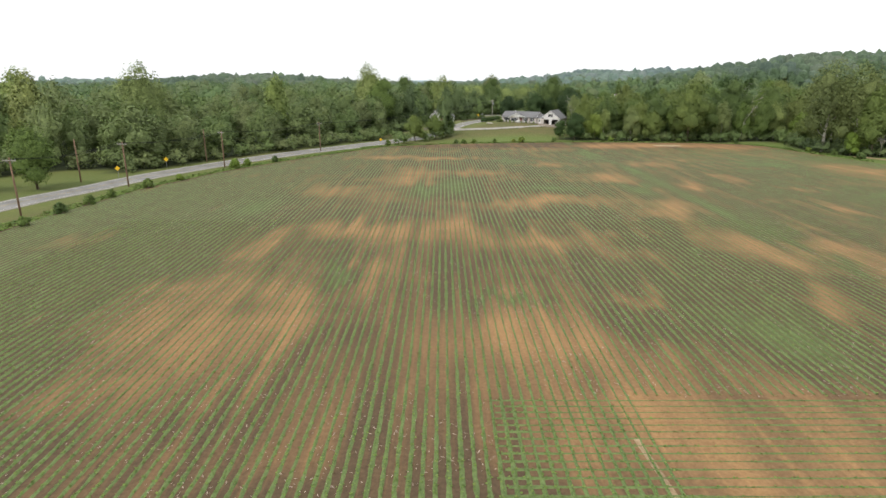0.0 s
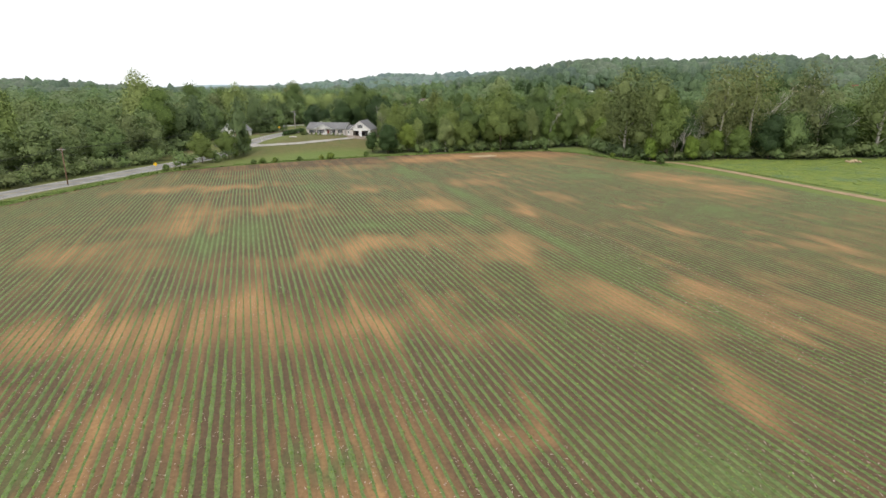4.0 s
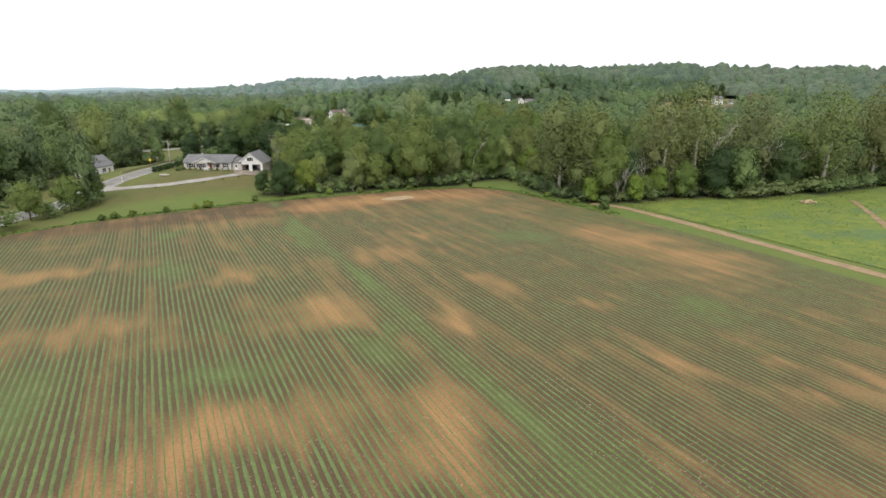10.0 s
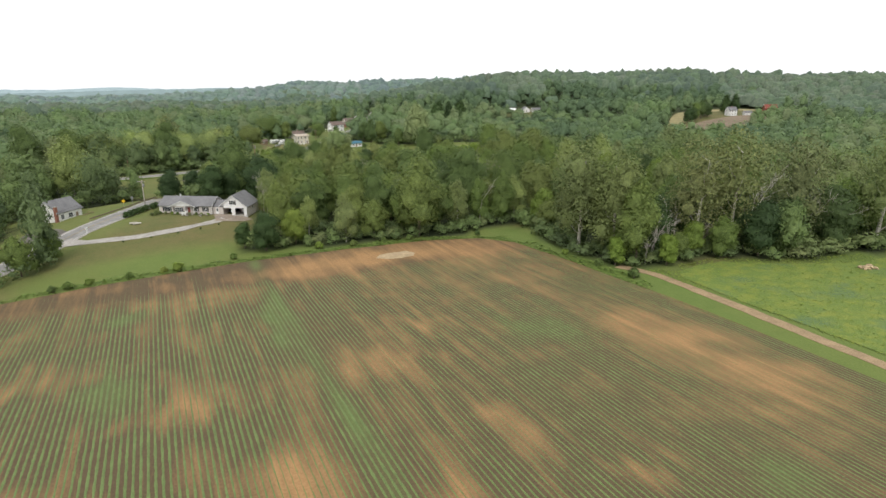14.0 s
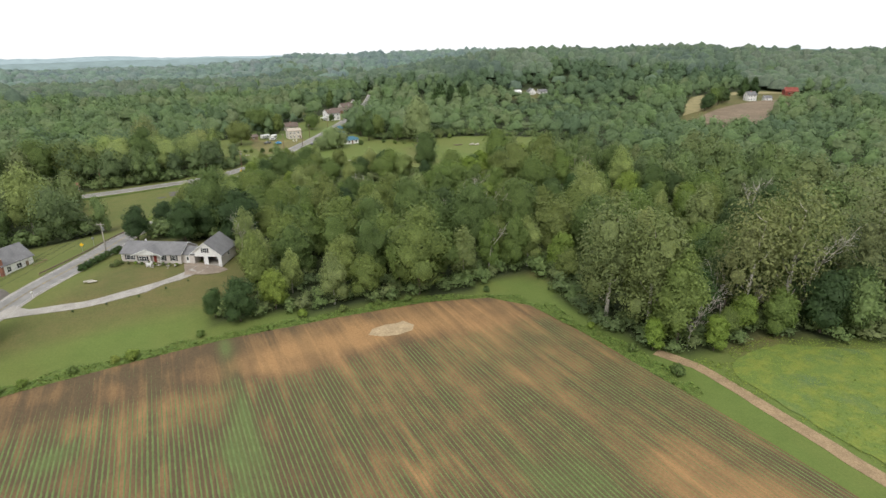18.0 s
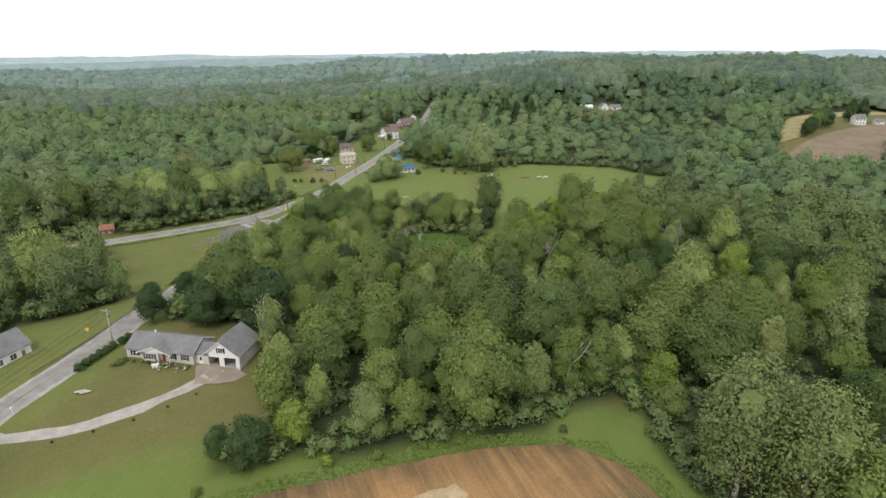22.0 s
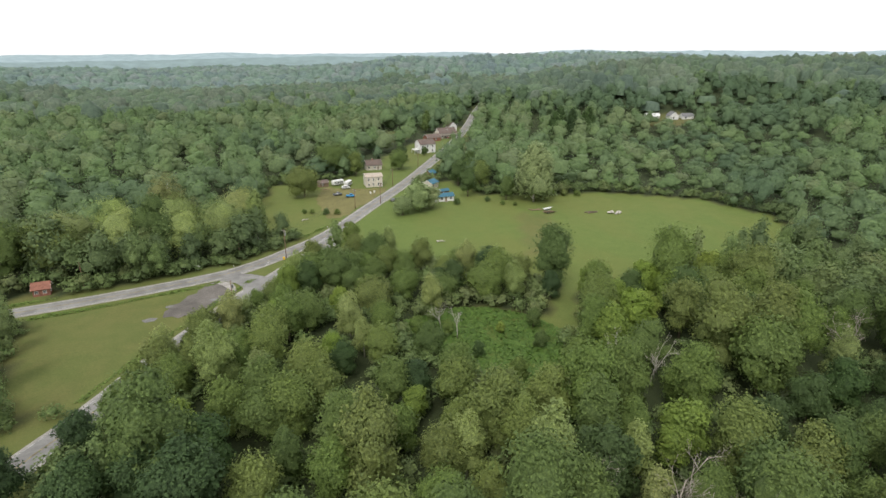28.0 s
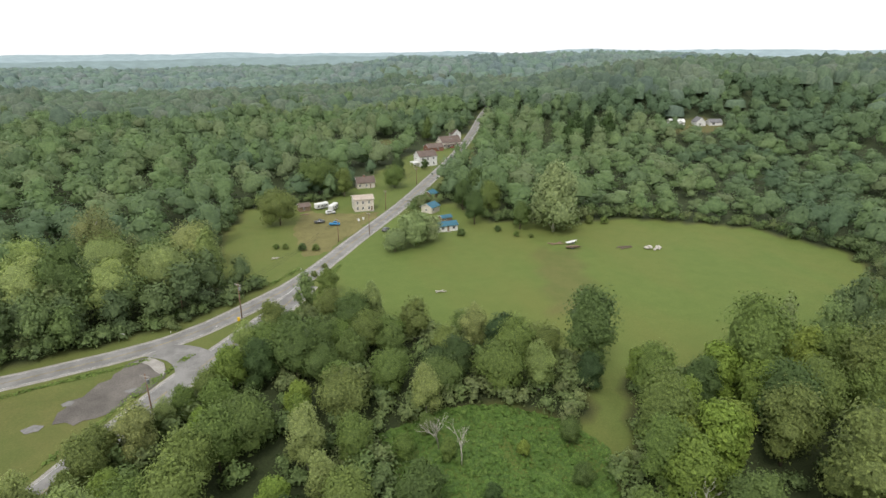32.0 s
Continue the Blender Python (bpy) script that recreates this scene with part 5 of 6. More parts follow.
def roof_slab(root, w, d, eave, ridge, material, trim, over=0.45, along="x", y0=0.0, x0=0.0, mid=None):
    """Two sloping slabs with white fascia boards; the ridge runs along x or y."""
    swap = (lambda p: p) if along == "x" else (lambda p: (p[1], p[0], p[2]))
    a, b = (w, d) if along == "x" else (d, w)
    mid = b / 2 if mid is None else mid
    t = 0.16
    off = Vector((x0, y0, 0))
    for side in (0, 1):
        e = -over if side == 0 else b + over
        run = mid if side == 0 else b - mid
        ze = eave - (ridge - eave) * over / run
        bm = bmesh.new()
        lo = [(-over, e, ze), (a + over, e, ze), (a + over, mid, ridge), (-over, mid, ridge)]
        v = [bm.verts.new(Vector(swap(p)) + off) for p in lo] + [bm.verts.new(Vector(swap((p[0], p[1], p[2] + t))) + off) for p in lo]
        for f in ((0, 1, 2, 3), (4, 5, 6, 7), (0, 1, 5, 4), (1, 2, 6, 5), (2, 3, 7, 6), (3, 0, 4, 7)):
            bm.faces.new([v[i] for i in f])
        bmesh.ops.recalc_face_normals(bm, faces=bm.faces[:])
        roof = part("roof", bm, material, root)
        for xa in (-over - 0.03, a + over - 0.01):
            bm = bmesh.new()
            q = [(xa, e, ze - 0.1), (xa + 0.04, e, ze - 0.1), (xa + 0.04, mid, ridge - 0.1), (xa, mid, ridge - 0.1)]
            v = [bm.verts.new(Vector(swap(p)) + off) for p in q] + [bm.verts.new(Vector(swap((p[0], p[1], p[2] + 0.22))) + off) for p in q]
            for f in ((0, 1, 2, 3), (4, 5, 6, 7), (0, 1, 5, 4), (1, 2, 6, 5), (2, 3, 7, 6), (3, 0, 4, 7)):
                bm.faces.new([v[i] for i in f])
            bmesh.ops.recalc_face_normals(bm, faces=bm.faces[:])
            part("fascia", bm, trim, roof)


def gable_walls(root, w, d, eave, ridge, material, along="x", x0=0.0, y0=0.0):
    """Walls with their gables, as one solid body."""
    bm = bmesh.new()
    a, b = (w, d) if along == "x" else (d, w)
    prof = [(0, -0.6), (b, -0.6), (b, eave), (b / 2, ridge), (0, eave)]
    ends = []
    for x in (0, a):
        ends.append([bm.verts.new((x0 + (x if along == "x" else p), y0 + (p if along == "x" else x), z)) for p, z in prof])
    bm.faces.new(ends[0]), bm.faces.new(ends[1][::-1])
    for i in range(5):
        bm.faces.new((ends[0][i], ends[1][i], ends[1][(i + 1) % 5], ends[0][(i + 1) % 5]))
    bmesh.ops.recalc_face_normals(bm, faces=bm.faces[:])
    return part("wall", bm, material, root)


def house(name, label, x, y, turn, w, d, eave, ridge, wall, roof, fronts=(), sides=(), along="x", trim=None, z=None, door=None, chimney=None, shutters=False, over=0.4):
    """A gabled house with windows on its front (y = 0) and its right side (x = w)."""
    trim = trim or WHITE
    root = tagged(new(name), label, "house")
    root.matrix_basis = pose(x, y, float(land(x, y)) if z is None else z, 0, 0, turn)
    gable_walls(root, w, d, eave, ridge, wall, along)
    roof_slab(root, w, d, eave, ridge, roof, trim, over, along)
    for wx, wz, ww, wh in fronts:
        window(root, pose(wx, 0, wz), ww, wh, trim, shutters)
    for wy, wz, ww, wh in sides:
        window(root, pose(w, wy, wz, 0, 0, 90), ww, wh, trim, shutters)
        window(root, pose(0, d - wy, wz, 0, 0, -90), ww, wh, trim, shutters)
    if door:
        dr = block("door", (door, -0.05, 0.1, door + 0.95, 0.02, 2.15), RED_DOOR if name == "ranch_house" else WOOD, root)
        block("door_frame", (door - 0.12, -0.08, 0.1, door, 0.02, 2.27), trim, dr)
        block("door_frame", (door + 0.95, -0.08, 0.1, door + 1.07, 0.02, 2.27), trim, dr)
        block("door_step", (door - 0.4, -1.1, -0.3, door + 1.35, -0.02, 0.1), STONE, root)
    if chimney:
        cx, cy, ch = chimney
        block("chimney", (cx, cy, -0.3, cx + 0.8, cy + 0.8, ch), BRICK, root, "red brick chimney", bevel=0.03)
        block("chimney_cap", (cx - 0.06, cy - 0.06, ch, cx + 0.86, cy + 0.86, ch + 0.12), STONE, root)
    return root


# the ranch house
TURN = -31.0
ranch = house("ranch_house", "single-storey ranch house with greige siding and grey shingle roof", 28.1, 280.5, TURN, 17.0, 8.4, 2.75, 4.9, SIDING, SHINGLE,
              [(1.5, 0.95, 1.9, 1.25), (11.4, 0.95, 0.95, 1.35), (14.6, 0.95, 0.95, 1.35)], [(3.4, 1.0, 1.0, 1.2)], z=2.75, door=9.2, shutters=True)
window(ranch, pose(5.6, -0.9, 0.95), 2.1, 1.3, WHITE, True, 2)
bm = bmesh.new()
box(bm, 4.7, -0.9, -0.6, 8.6, 0.0, 2.75)
part("bay_wall", bm, SIDING, ranch)
bm = bmesh.new()
v = [bm.verts.new(p) for p in ((4.0, -1.15, 2.75), (12.0, -1.15, 2.75), (8.0, -1.15, 4.25), (4.0, -0.95, 2.75), (12.0, -0.95, 2.75), (8.0, -0.95, 4.25))]
for f in ((0, 1, 2), (3, 5, 4), (0, 3, 4, 1), (1, 4, 5, 2), (2, 5, 3, 0)):
    bm.faces.new([v[i] for i in f])
part("porch_gable", bm, WHITE, ranch, "white porch gable")
roof_slab(ranch, 8.4, 4.6, 2.62, 4.35, SHINGLE, WHITE, 0.3, "y", -1.2, 3.8)
for x in (4.5, 8.75, 11.6):
    block("porch_post", (x, -1.05, 0, x + 0.16, -0.89, 2.75), WHITE, ranch)
block("foundation", (-0.05, -0.06, -0.7, 17.05, 8.45, 0.12), STONE, ranch)
for x, y0, y1 in ((-0.06, -0.06, 0.06), (16.94, -0.06, 0.06)):
    block("corner_board", (x, y0, 0, x + 0.12, y1, 2.75), WHITE, ranch)
block("roof_vent", (4.6, 4.5, 4.75, 4.9, 4.8, 5.35), WHITE, ranch)
# the link with its white door
link = tagged(new("garage_link"), "low passage with a white door between house and garage", "passage")
link.matrix_basis = pose(42.7, 271.75, 2.6, 0, 0, TURN)
gable_walls(link, 3.4, 6.0, 2.5, 4.0, SIDING, "x", 0.0, 0.9)
roof_slab(link, 3.4, 6.0, 2.5, 4.0, SHINGLE, WHITE, 0.15, "x", 0.9)
block("door", (1.0, 0.84, 0.1, 1.95, 0.92, 2.15), WHITE, link)
block("door_pane", (1.2, 0.82, 1.0, 1.75, 0.9, 1.9), GLASS, link)
# the garage, open in front
gar = tagged(new("garage"), "white-fronted double garage with both doors open", "garage")
gar.matrix_basis = pose(45.1, 271.6, 2.3, 0, 0, -29)
W, D, H, R = 8.7, 10.0, 2.9, 6.3
for dims in ((0, 0, -0.6, 0.9, 0.2, H), (3.75, 0, -0.6, 4.95, 0.2, H), (7.8, 0, -0.6, W, 0.2, H), (0.9, 0, 2.35, 3.75, 0.2, H), (4.95, 0, 2.35, 7.8, 0.2, H)):
    block("front_wall", dims, WHITE, gar)
for x in (0, W - 0.2):
    block("side_wall", (x, 0.2, -0.6, x + 0.2, D, H), SIDING, gar)
block("back_wall", (0.2, D - 0.2, -0.6, W - 0.2, D, H), SIDING, gar)
block("garage_floor", (0.2, 0.0, -0.6, W - 0.2, D - 0.2, 0.04), STONE, gar)
block("loft_floor", (0.2, 0.2, H - 0.12, W - 0.2, D - 0.2, H), DARK_IN, gar)
for y0, mat in ((0.0, WHITE), (D - 0.2, SIDING)):
    bm = bmesh.new()
    v = [bm.verts.new(p) for p in ((0, y0, H), (W, y0, H), (W / 2, y0, R), (0, y0 + 0.2, H), (W, y0 + 0.2, H), (W / 2, y0 + 0.2, R))]
    for f in ((0, 1, 2), (3, 5, 4), (0, 3, 4, 1), (1, 4, 5, 2), (2, 5, 3, 0)):
        bm.faces.new([v[i] for i in f])
    part("gable_wall", bm, mat, gar)
roof_slab(gar, W, D, H, R, SHINGLE, WHITE, 0.4, "y")
window(gar, pose(3.85, 0, 3.5), 1.0, 1.2, WHITE, True)
window(gar, pose(W, 4.4, 1.2, 0, 0, 90), 0.9, 1.1, WHITE, False)
for x in (0.9, 4.95):
    for q in (x - 0.14, x + 2.85):
        block("door_jamb", (q, -0.05, -0.1, q + 0.14, 0.0, 2.45), WHITE, gar)
    block("door_head", (x - 0.14, -0.05, 2.35, x + 2.99, 0.0, 2.5), WHITE, gar)
    block("raised_door", (x + 0.05, 0.4, 2.45, x + 2.8, 2.8, 2.52), WHITE, gar)


# ---- vehicles ----
def wheel(parent, x, y, r=0.33, w=0.2):
    bm = bmesh.new()
    bmesh.ops.create_cone(bm, cap_ends=True, segments=14, radius1=r, radius2=r, depth=w, matrix=pose(x, y, r, 90, 0, 0))
    tyre = part("wheel", bm, BLACK, parent)
    bm = bmesh.new()
    bmesh.ops.create_cone(bm, cap_ends=True, segments=10, radius1=r * 0.55, radius2=r * 0.55, depth=w + 0.02, matrix=pose(x, y, r, 90, 0, 0))
    part("rim", bm, METAL, tyre)


def car(name, label, x, y, turn, paint, kind="car", z=None):
    """A parked car along x: body, glasshouse, lamps and wheels."""
    root = tagged(new(name), label, "car")
    root.matrix_basis = pose(x, y, (float(land(x, y)) + 0.05) if z is None else z, 0, 0, turn)
    L, Wd = 4.5, 1.8
    prof = {"car": [(0, 0.3), (L, 0.3), (L, 0.75), (3.5, 0.9), (2.7, 1.42), (1.1, 1.45), (0.3, 0.95), (0, 0.85)],
            "suv": [(0, 0.35), (L, 0.35), (L, 0.95), (3.5, 1.05), (2.9, 1.7), (0.3, 1.72), (0, 1.0)],
            "truck": [(0, 0.4), (L, 0.4), (L, 1.0), (3.6, 1.1), (3.0, 1.75), (1.9, 1.78), (1.75, 1.05), (0, 1.05)]}[kind]
    bm = bmesh.new()
    ends = [[bm.verts.new((px, s * Wd / 2 * (0.86 if pz > 1.2 else 1.0), pz)) for px, pz in prof] for s in (-1, 1)]
    bm.faces.new(ends[0]), bm.faces.new(ends[1][::-1])
    n = len(prof)
    for i in range(n):
        bm.faces.new((ends[0][i], ends[1][i], ends[1][(i + 1) % n], ends[0][(i + 1) % n]))
    bmesh.ops.recalc_face_normals(bm, faces=bm.faces[:])
    bmesh.ops.bevel(bm, geom=bm.edges[:], offset=0.05, segments=2, affect="EDGES")
    part("body", bm, paint, root, smooth=True)
    zt = {"car": (0.95, 1.36), "suv": (1.08, 1.6), "truck": (1.12, 1.66)}[kind]
    x0, x1 = {"car": (1.0, 2.9), "suv": (0.5, 3.0), "truck": (1.95, 3.1)}[kind]
    for s in (-1, 1):
        block("side_window", (x0, s * 0.83 - 0.03, zt[0], x1, s * 0.83 + 0.03, zt[1]), GLASS, root)
    bm = bmesh.new()
    v = [bm.verts.new(p) for p in ((3.55, -0.75, zt[0]), (3.55, 0.75, zt[0]), (2.98, 0.66, zt[1]), (2.98, -0.66, zt[1]), (3.5, -0.75, zt[0]), (3.5, 0.75, zt[0]), (2.9, 0.66, zt[1]), (2.9, -0.66, zt[1]))]
    for f in ((0, 1, 2, 3), (4, 5, 6, 7), (0, 1, 5, 4), (1, 2, 6, 5), (2, 3, 7, 6), (3, 0, 4, 7)):
        bm.faces.new([v[i] for i in f])
    part("windscreen", bm, GLASS, root)
    for wx in (0.85, 3.6):
        for s in (-1, 1):
            wheel(root, wx, s * 0.82)
    for s in (-0.65, 0.65):
        block("headlight", (L - 0.04, s - 0.16, 0.66, L + 0.03, s + 0.16, 0.8), WHITE, root)
        block("tail_light", (-0.03, s - 0.12, 0.72, 0.04, s + 0.12, 0.9), RED_DOOR, root)
    return root


PAINT_WHITE = surface("car_white", (0.68, 0.68, 0.67), (0.76, 0.76, 0.75), 0.5, 0.3, relief=0, stain=0.08)
PAINT_GREY = surface("car_grey", (0.12, 0.125, 0.13), (0.17, 0.175, 0.18), 0.5, 0.3, 0.3, relief=0, stain=0.1)
PAINT_BLUE = surface("car_blue", (0.03, 0.20, 0.42), (0.05, 0.28, 0.52), 0.5, 0.35, relief=0, stain=0.1)
c, s = math.cos(radians(-29)), math.sin(radians(-29))
for gx_, gy_, paint, kind, label in ((2.3, 3.2, PAINT_GREY, "car", "dark grey car parked in the open garage"), (6.4, 3.0, PAINT_WHITE, "suv", "white estate car parked in the open garage")):
    car("car", label, 45.1 + c * gx_ - s * gy_, 271.6 + s * gx_ + c * gy_, 61, paint, kind, 2.34)
car("car", "silver car parked beside the roadside trees", -3.5, 258, 50, PAINT_WHITE)
car("suv", "white off-road car parked by the camper", 110, 514, 10, PAINT_WHITE, "suv")
car("pickup_truck", "blue pickup truck parked on the village lawn", 110, 496.5, -10, PAINT_BLUE, "truck")
car("pickup_truck", "dark pickup truck parked on the grass", 104, 501, 5, PAINT_GREY, "truck")
car("car", "dark car parked beneath the willows", 140, 466, 60, PAINT_GREY)
car("car", "dark car on the village road's verge", 130.5, 481, 58, PAINT_GREY)
car("car", "white car outside the brown-roofed house", 219, 667, 15, PAINT_WHITE)
car("car", "red car outside the brown-roofed house", 213, 664, 15, RED_PAINT)


def camper(x, y, turn, label):
    """A caravan: rounded body, windows, door, wheels and drawbar."""
    root = tagged(new("camper_trailer"), label, "caravan")
    root.matrix_basis = pose(x, y, float(land(x, y)), 0, 0, turn)
    block("body", (0, -1.2, 0.5, 6.5, 1.2, 2.9), WHITE, root, bevel=0.25)
    for wx in (0.8, 2.6, 5.0):
        block("window", (wx, -1.25, 1.5, wx + 0.8, -1.18, 2.1), GLASS, root)
    block("door", (4.0, -1.24, 0.6, 4.7, -1.17, 2.4), METAL, root)
    block("stripe", (0.2, -1.23, 1.1, 6.3, -1.19, 1.3), SHUTTER, root)
    block("drawbar", (6.5, -0.1, 0.5, 7.8, 0.1, 0.62), METAL, root)
    for wx in (2.6, 3.4):
        for s in (-1, 1):
            wheel(root, wx, s * 1.1)
    return root


camper(106, 523, 25, "white camper trailer parked among the trees")
camper(112.5, 518, 60, "small white camper trailer beside the yard")

# ---- the cottage over the road ----
cot = house("cottage", "white cottage with a grey roof and brick chimney", -0.2, 285.8, 50, 9.0, 8.0, 3.2, 6.4, WHITE, SHINGLE, [(1.2, 1.0, 1.0, 1.3), (4.0, 1.0, 1.4, 1.3)], [(1.6, 1.0, 0.9, 1.3), (4.6, 1.0, 0.9, 1.3), (3.3, 3.8, 0.9, 1.1)], z=1.5, door=6.6, chimney=(-0.5, -0.1, 5.0))
block("deck", (6.2, -3.0, -0.6, 10.6, -0.1, 0.5), WOOD, cot)
for i in range(9):
    block("deck_post", (6.2 + i * 0.54, -3.0, 0.5, 6.29 + i * 0.54, -2.92, 1.45), WOOD, cot)
block("deck_rail", (6.2, -3.02, 1.4, 10.6, -2.9, 1.5), WOOD, cot)
block("deck_rail", (10.5, -3.0, 1.4, 10.6, -0.1, 1.5), WOOD, cot)

# ---- the village ----
W2 = [(0.9, 0.9, 0.8, 1.2), (3.4, 0.9, 0.8, 1.2), (6.2, 0.9, 0.8, 1.2), (0.9, 3.6, 0.8, 1.2), (3.4, 3.6, 0.8, 1.2), (6.2, 3.6, 0.8, 1.2)]
house("cream_house", "plain cream two-storey house with a low tan roof", 123.3, 514.5, 2, 8.8, 8.5, 5.6, 6.7, CREAM, TAN_ROOF, W2, [(1.5, 0.9, 0.8, 1.2), (5.4, 0.9, 0.8, 1.2), (1.5, 3.6, 0.8, 1.2), (5.4, 3.6, 0.8, 1.2)], door=7.3, chimney=(7.9, 6, 5.8))
house("small_house", "small white house with a brown roof and porch", 130.5, 559, 4, 9.5, 6.5, 3.0, 5.6, CREAM, BROWN_ROOF, [(1.0, 0.9, 0.9, 1.2), (4.4, 0.9, 0.9, 1.2)], [(2.5, 0.9, 0.9, 1.2)], door=6.6, chimney=(4, 3, 6.4))
white = house("white_house", "tall white house with a dark roof and side porch", 176, 606, 12, 12.0, 9.0, 6.2, 9.0, WHITE, BROWN_ROOF, [(1.5, 0.9, 0.9, 1.5), (5.2, 0.9, 0.9, 1.5), (9.2, 0.9, 0.9, 1.5), (1.5, 4.0, 0.9, 1.4), (5.2, 4.0, 0.9, 1.4), (9.2, 4.0, 0.9, 1.4)], [(3, 1, 0.9, 1.4), (3, 4, 0.9, 1.4)])
block("porch_roof", (-4.2, 0.5, 2.5, -0.05, 6.0, 2.75), WHITE, white)
for x, y in ((-4.1, 0.6), (-4.1, 5.7), (-2.0, 0.6)):
    block("porch_post", (x, y, -0.3, x + 0.15, y + 0.15, 2.5), WHITE, white)
big = house("brown_roofed_house", "large white house with a brown roof and attached wing", 207, 665, 14, 16.0, 9.0, 4.2, 8.0, CREAM, BROWN_ROOF, [(1.5, 1.0, 1.1, 1.4), (5.0, 1.0, 1.1, 1.4), (12.5, 1.0, 1.1, 1.4)], [(2.5, 1, 0.9, 1.4), (2.5, 4.6, 0.9, 1.2)], door=9.0)
block("porch_roof", (1.5, -2.6, 2.6, 14.5, -0.05, 2.8), BROWN_ROOF, big)
for x in (1.6, 5.8, 10.0, 14.2):
    block("porch_post", (x, -2.5, -0.3, x + 0.15, -2.35, 2.6), WHITE, big)
window(big, pose(7.2, 2.4, 5.6), 1.4, 1.0, WHITE)
house("house_wing", "low brick-coloured wing with a brown roof", 194, 654, 14, 12.0, 8.0, 2.8, 5.2, BRICK, BROWN_ROOF, [(2, 0.9, 1.2, 1.2), (7, 0.9, 1.2, 1.2)], [(3, 0.9, 1, 1.2)])
house("tall_white_house", "tall narrow white house behind the road's bend", 222.5, 690, 10, 7.0, 7.0, 6.0, 9.0, WHITE, BROWN_ROOF, [(1, 1, 0.9, 1.4), (4.4, 1, 0.9, 1.4), (2.8, 4, 0.9, 1.4)], [(3, 4, 0.9, 1.4)], along="y")
mob = house("mobile_home", "white mobile home with a blue metal roof", 150.6, 475, 4, 10.0, 5.0, 2.5, 3.6, WHITE, BLUE_ROOF, [(0.8, 1.0, 1.0, 1.0), (3.0, 1.0, 1.2, 1.0), (7.8, 1.0, 1.2, 1.0)], [(2, 1.0, 1.0, 1.0)], door=5.4)
house("blue_roofed_shed", "small shed with a blue metal roof", 156.5, 502, 40, 6.0, 6.0, 2.8, 4.3, CREAM, BLUE_ROOF, [(1, 1, 0.8, 0.9)], [(2.4, 1, 0.8, 0.9)])
house("blue_roofed_hut", "tall hut with a blue metal roof among trees", 161.5, 521, 45, 5.0, 5.0, 4.0, 5.4, WOOD, BLUE_ROOF, [(1, 2.2, 0.8, 0.9)], [(2, 2.2, 0.8, 0.9)])
house("lean_to", "low lean-to with a blue sheet roof", 157.5, 488, 10, 4.5, 3.5, 2.0, 2.7, WOOD, BLUE_ROOF, [(1, 0.8, 0.8, 0.8)])
house("red_shed", "small brick-red garden shed by the road", 2.8, 400, 8, 4.6, 3.6, 2.4, 3.9, BRICK, BRICK, [(0.6, 0.9, 0.8, 0.8), (2.8, 0.9, 0.8, 0.8)], [(1.2, 0.9, 0.8, 0.8)])
house("wooden_shed", "weathered wooden shed beside the camper", 99, 521, 15, 5.0, 4.0, 2.3, 3.5, WOOD, BROWN_ROOF, [(1.5, 0.9, 0.8, 0.8)])

# ---- the farm on the slope, and far houses ----
house("farmhouse", "white two-storey farmhouse with a grey roof", 536, 476, -20, 8.6, 7.0, 5.4, 8.2, WHITE, SHINGLE, W2, [(2, 1, 0.9, 1.3), (2, 4, 0.9, 1.3)], chimney=(4, 3.1, 9.0))
house("red_barn", "red wooden barn with a rusty red roof", 612, 492, -35, 12.0, 9.0, 4.0, 7.5, RED_PAINT, RED_PAINT, [(3, 1, 1.2, 1.4), (10, 1, 1.2, 1.4)])
house("farm_shed", "white shed beside the farmhouse", 552, 470, -20, 7.0, 5.0, 2.8, 4.5, WHITE, SHINGLE, [(1.5, 0.9, 0.9, 0.9)])
house("far_house", "long white house in a far clearing", 404, 672, -14, 12.0, 7.0, 2.8, 4.8, WHITE, WHITE, [(2, 1, 1.2, 1.2), (9, 1, 1.2, 1.2)])
house("far_house", "white gabled house in a far clearing", 421, 662, -14, 8.0, 9.0, 3.4, 6.8, WHITE, SHINGLE, [(3, 1, 1.2, 1.3)], along="y")
house("far_garage", "grey-roofed white garage in a far clearing", 432, 659, -14, 10.0, 7.0, 2.8, 5.0, WHITE, SHINGLE, [(2, 0.8, 2.0, 1.4)])
TILLED = surface("tilled_field", (0.185, 0.14, 0.095), (0.27, 0.205, 0.14), 0.1, 0.95, relief=0.05, fine=0.8)
STUBBLE = surface("stubble_field", (0.27, 0.235, 0.11), (0.36, 0.31, 0.16), 0.1, 0.95, relief=0.05, fine=0.8)
tagged(sheet("tilled_field", [(385, 402), (430, 384), (520, 436), (585, 452), (560, 470), (480, 462), (420, 436)], 0.35, TILLED, 8.0, 1.0), "brown tilled field on the farm's slope", "field", kind="structure")
tagged(sheet("stubble_field", [(440, 462), (520, 522), (600, 526), (645, 500), (590, 505), (540, 508), (480, 472)], 0.35, STUBBLE, 8.0, 1.0), "straw-coloured stubble strip above the farm", "field", kind="structure")


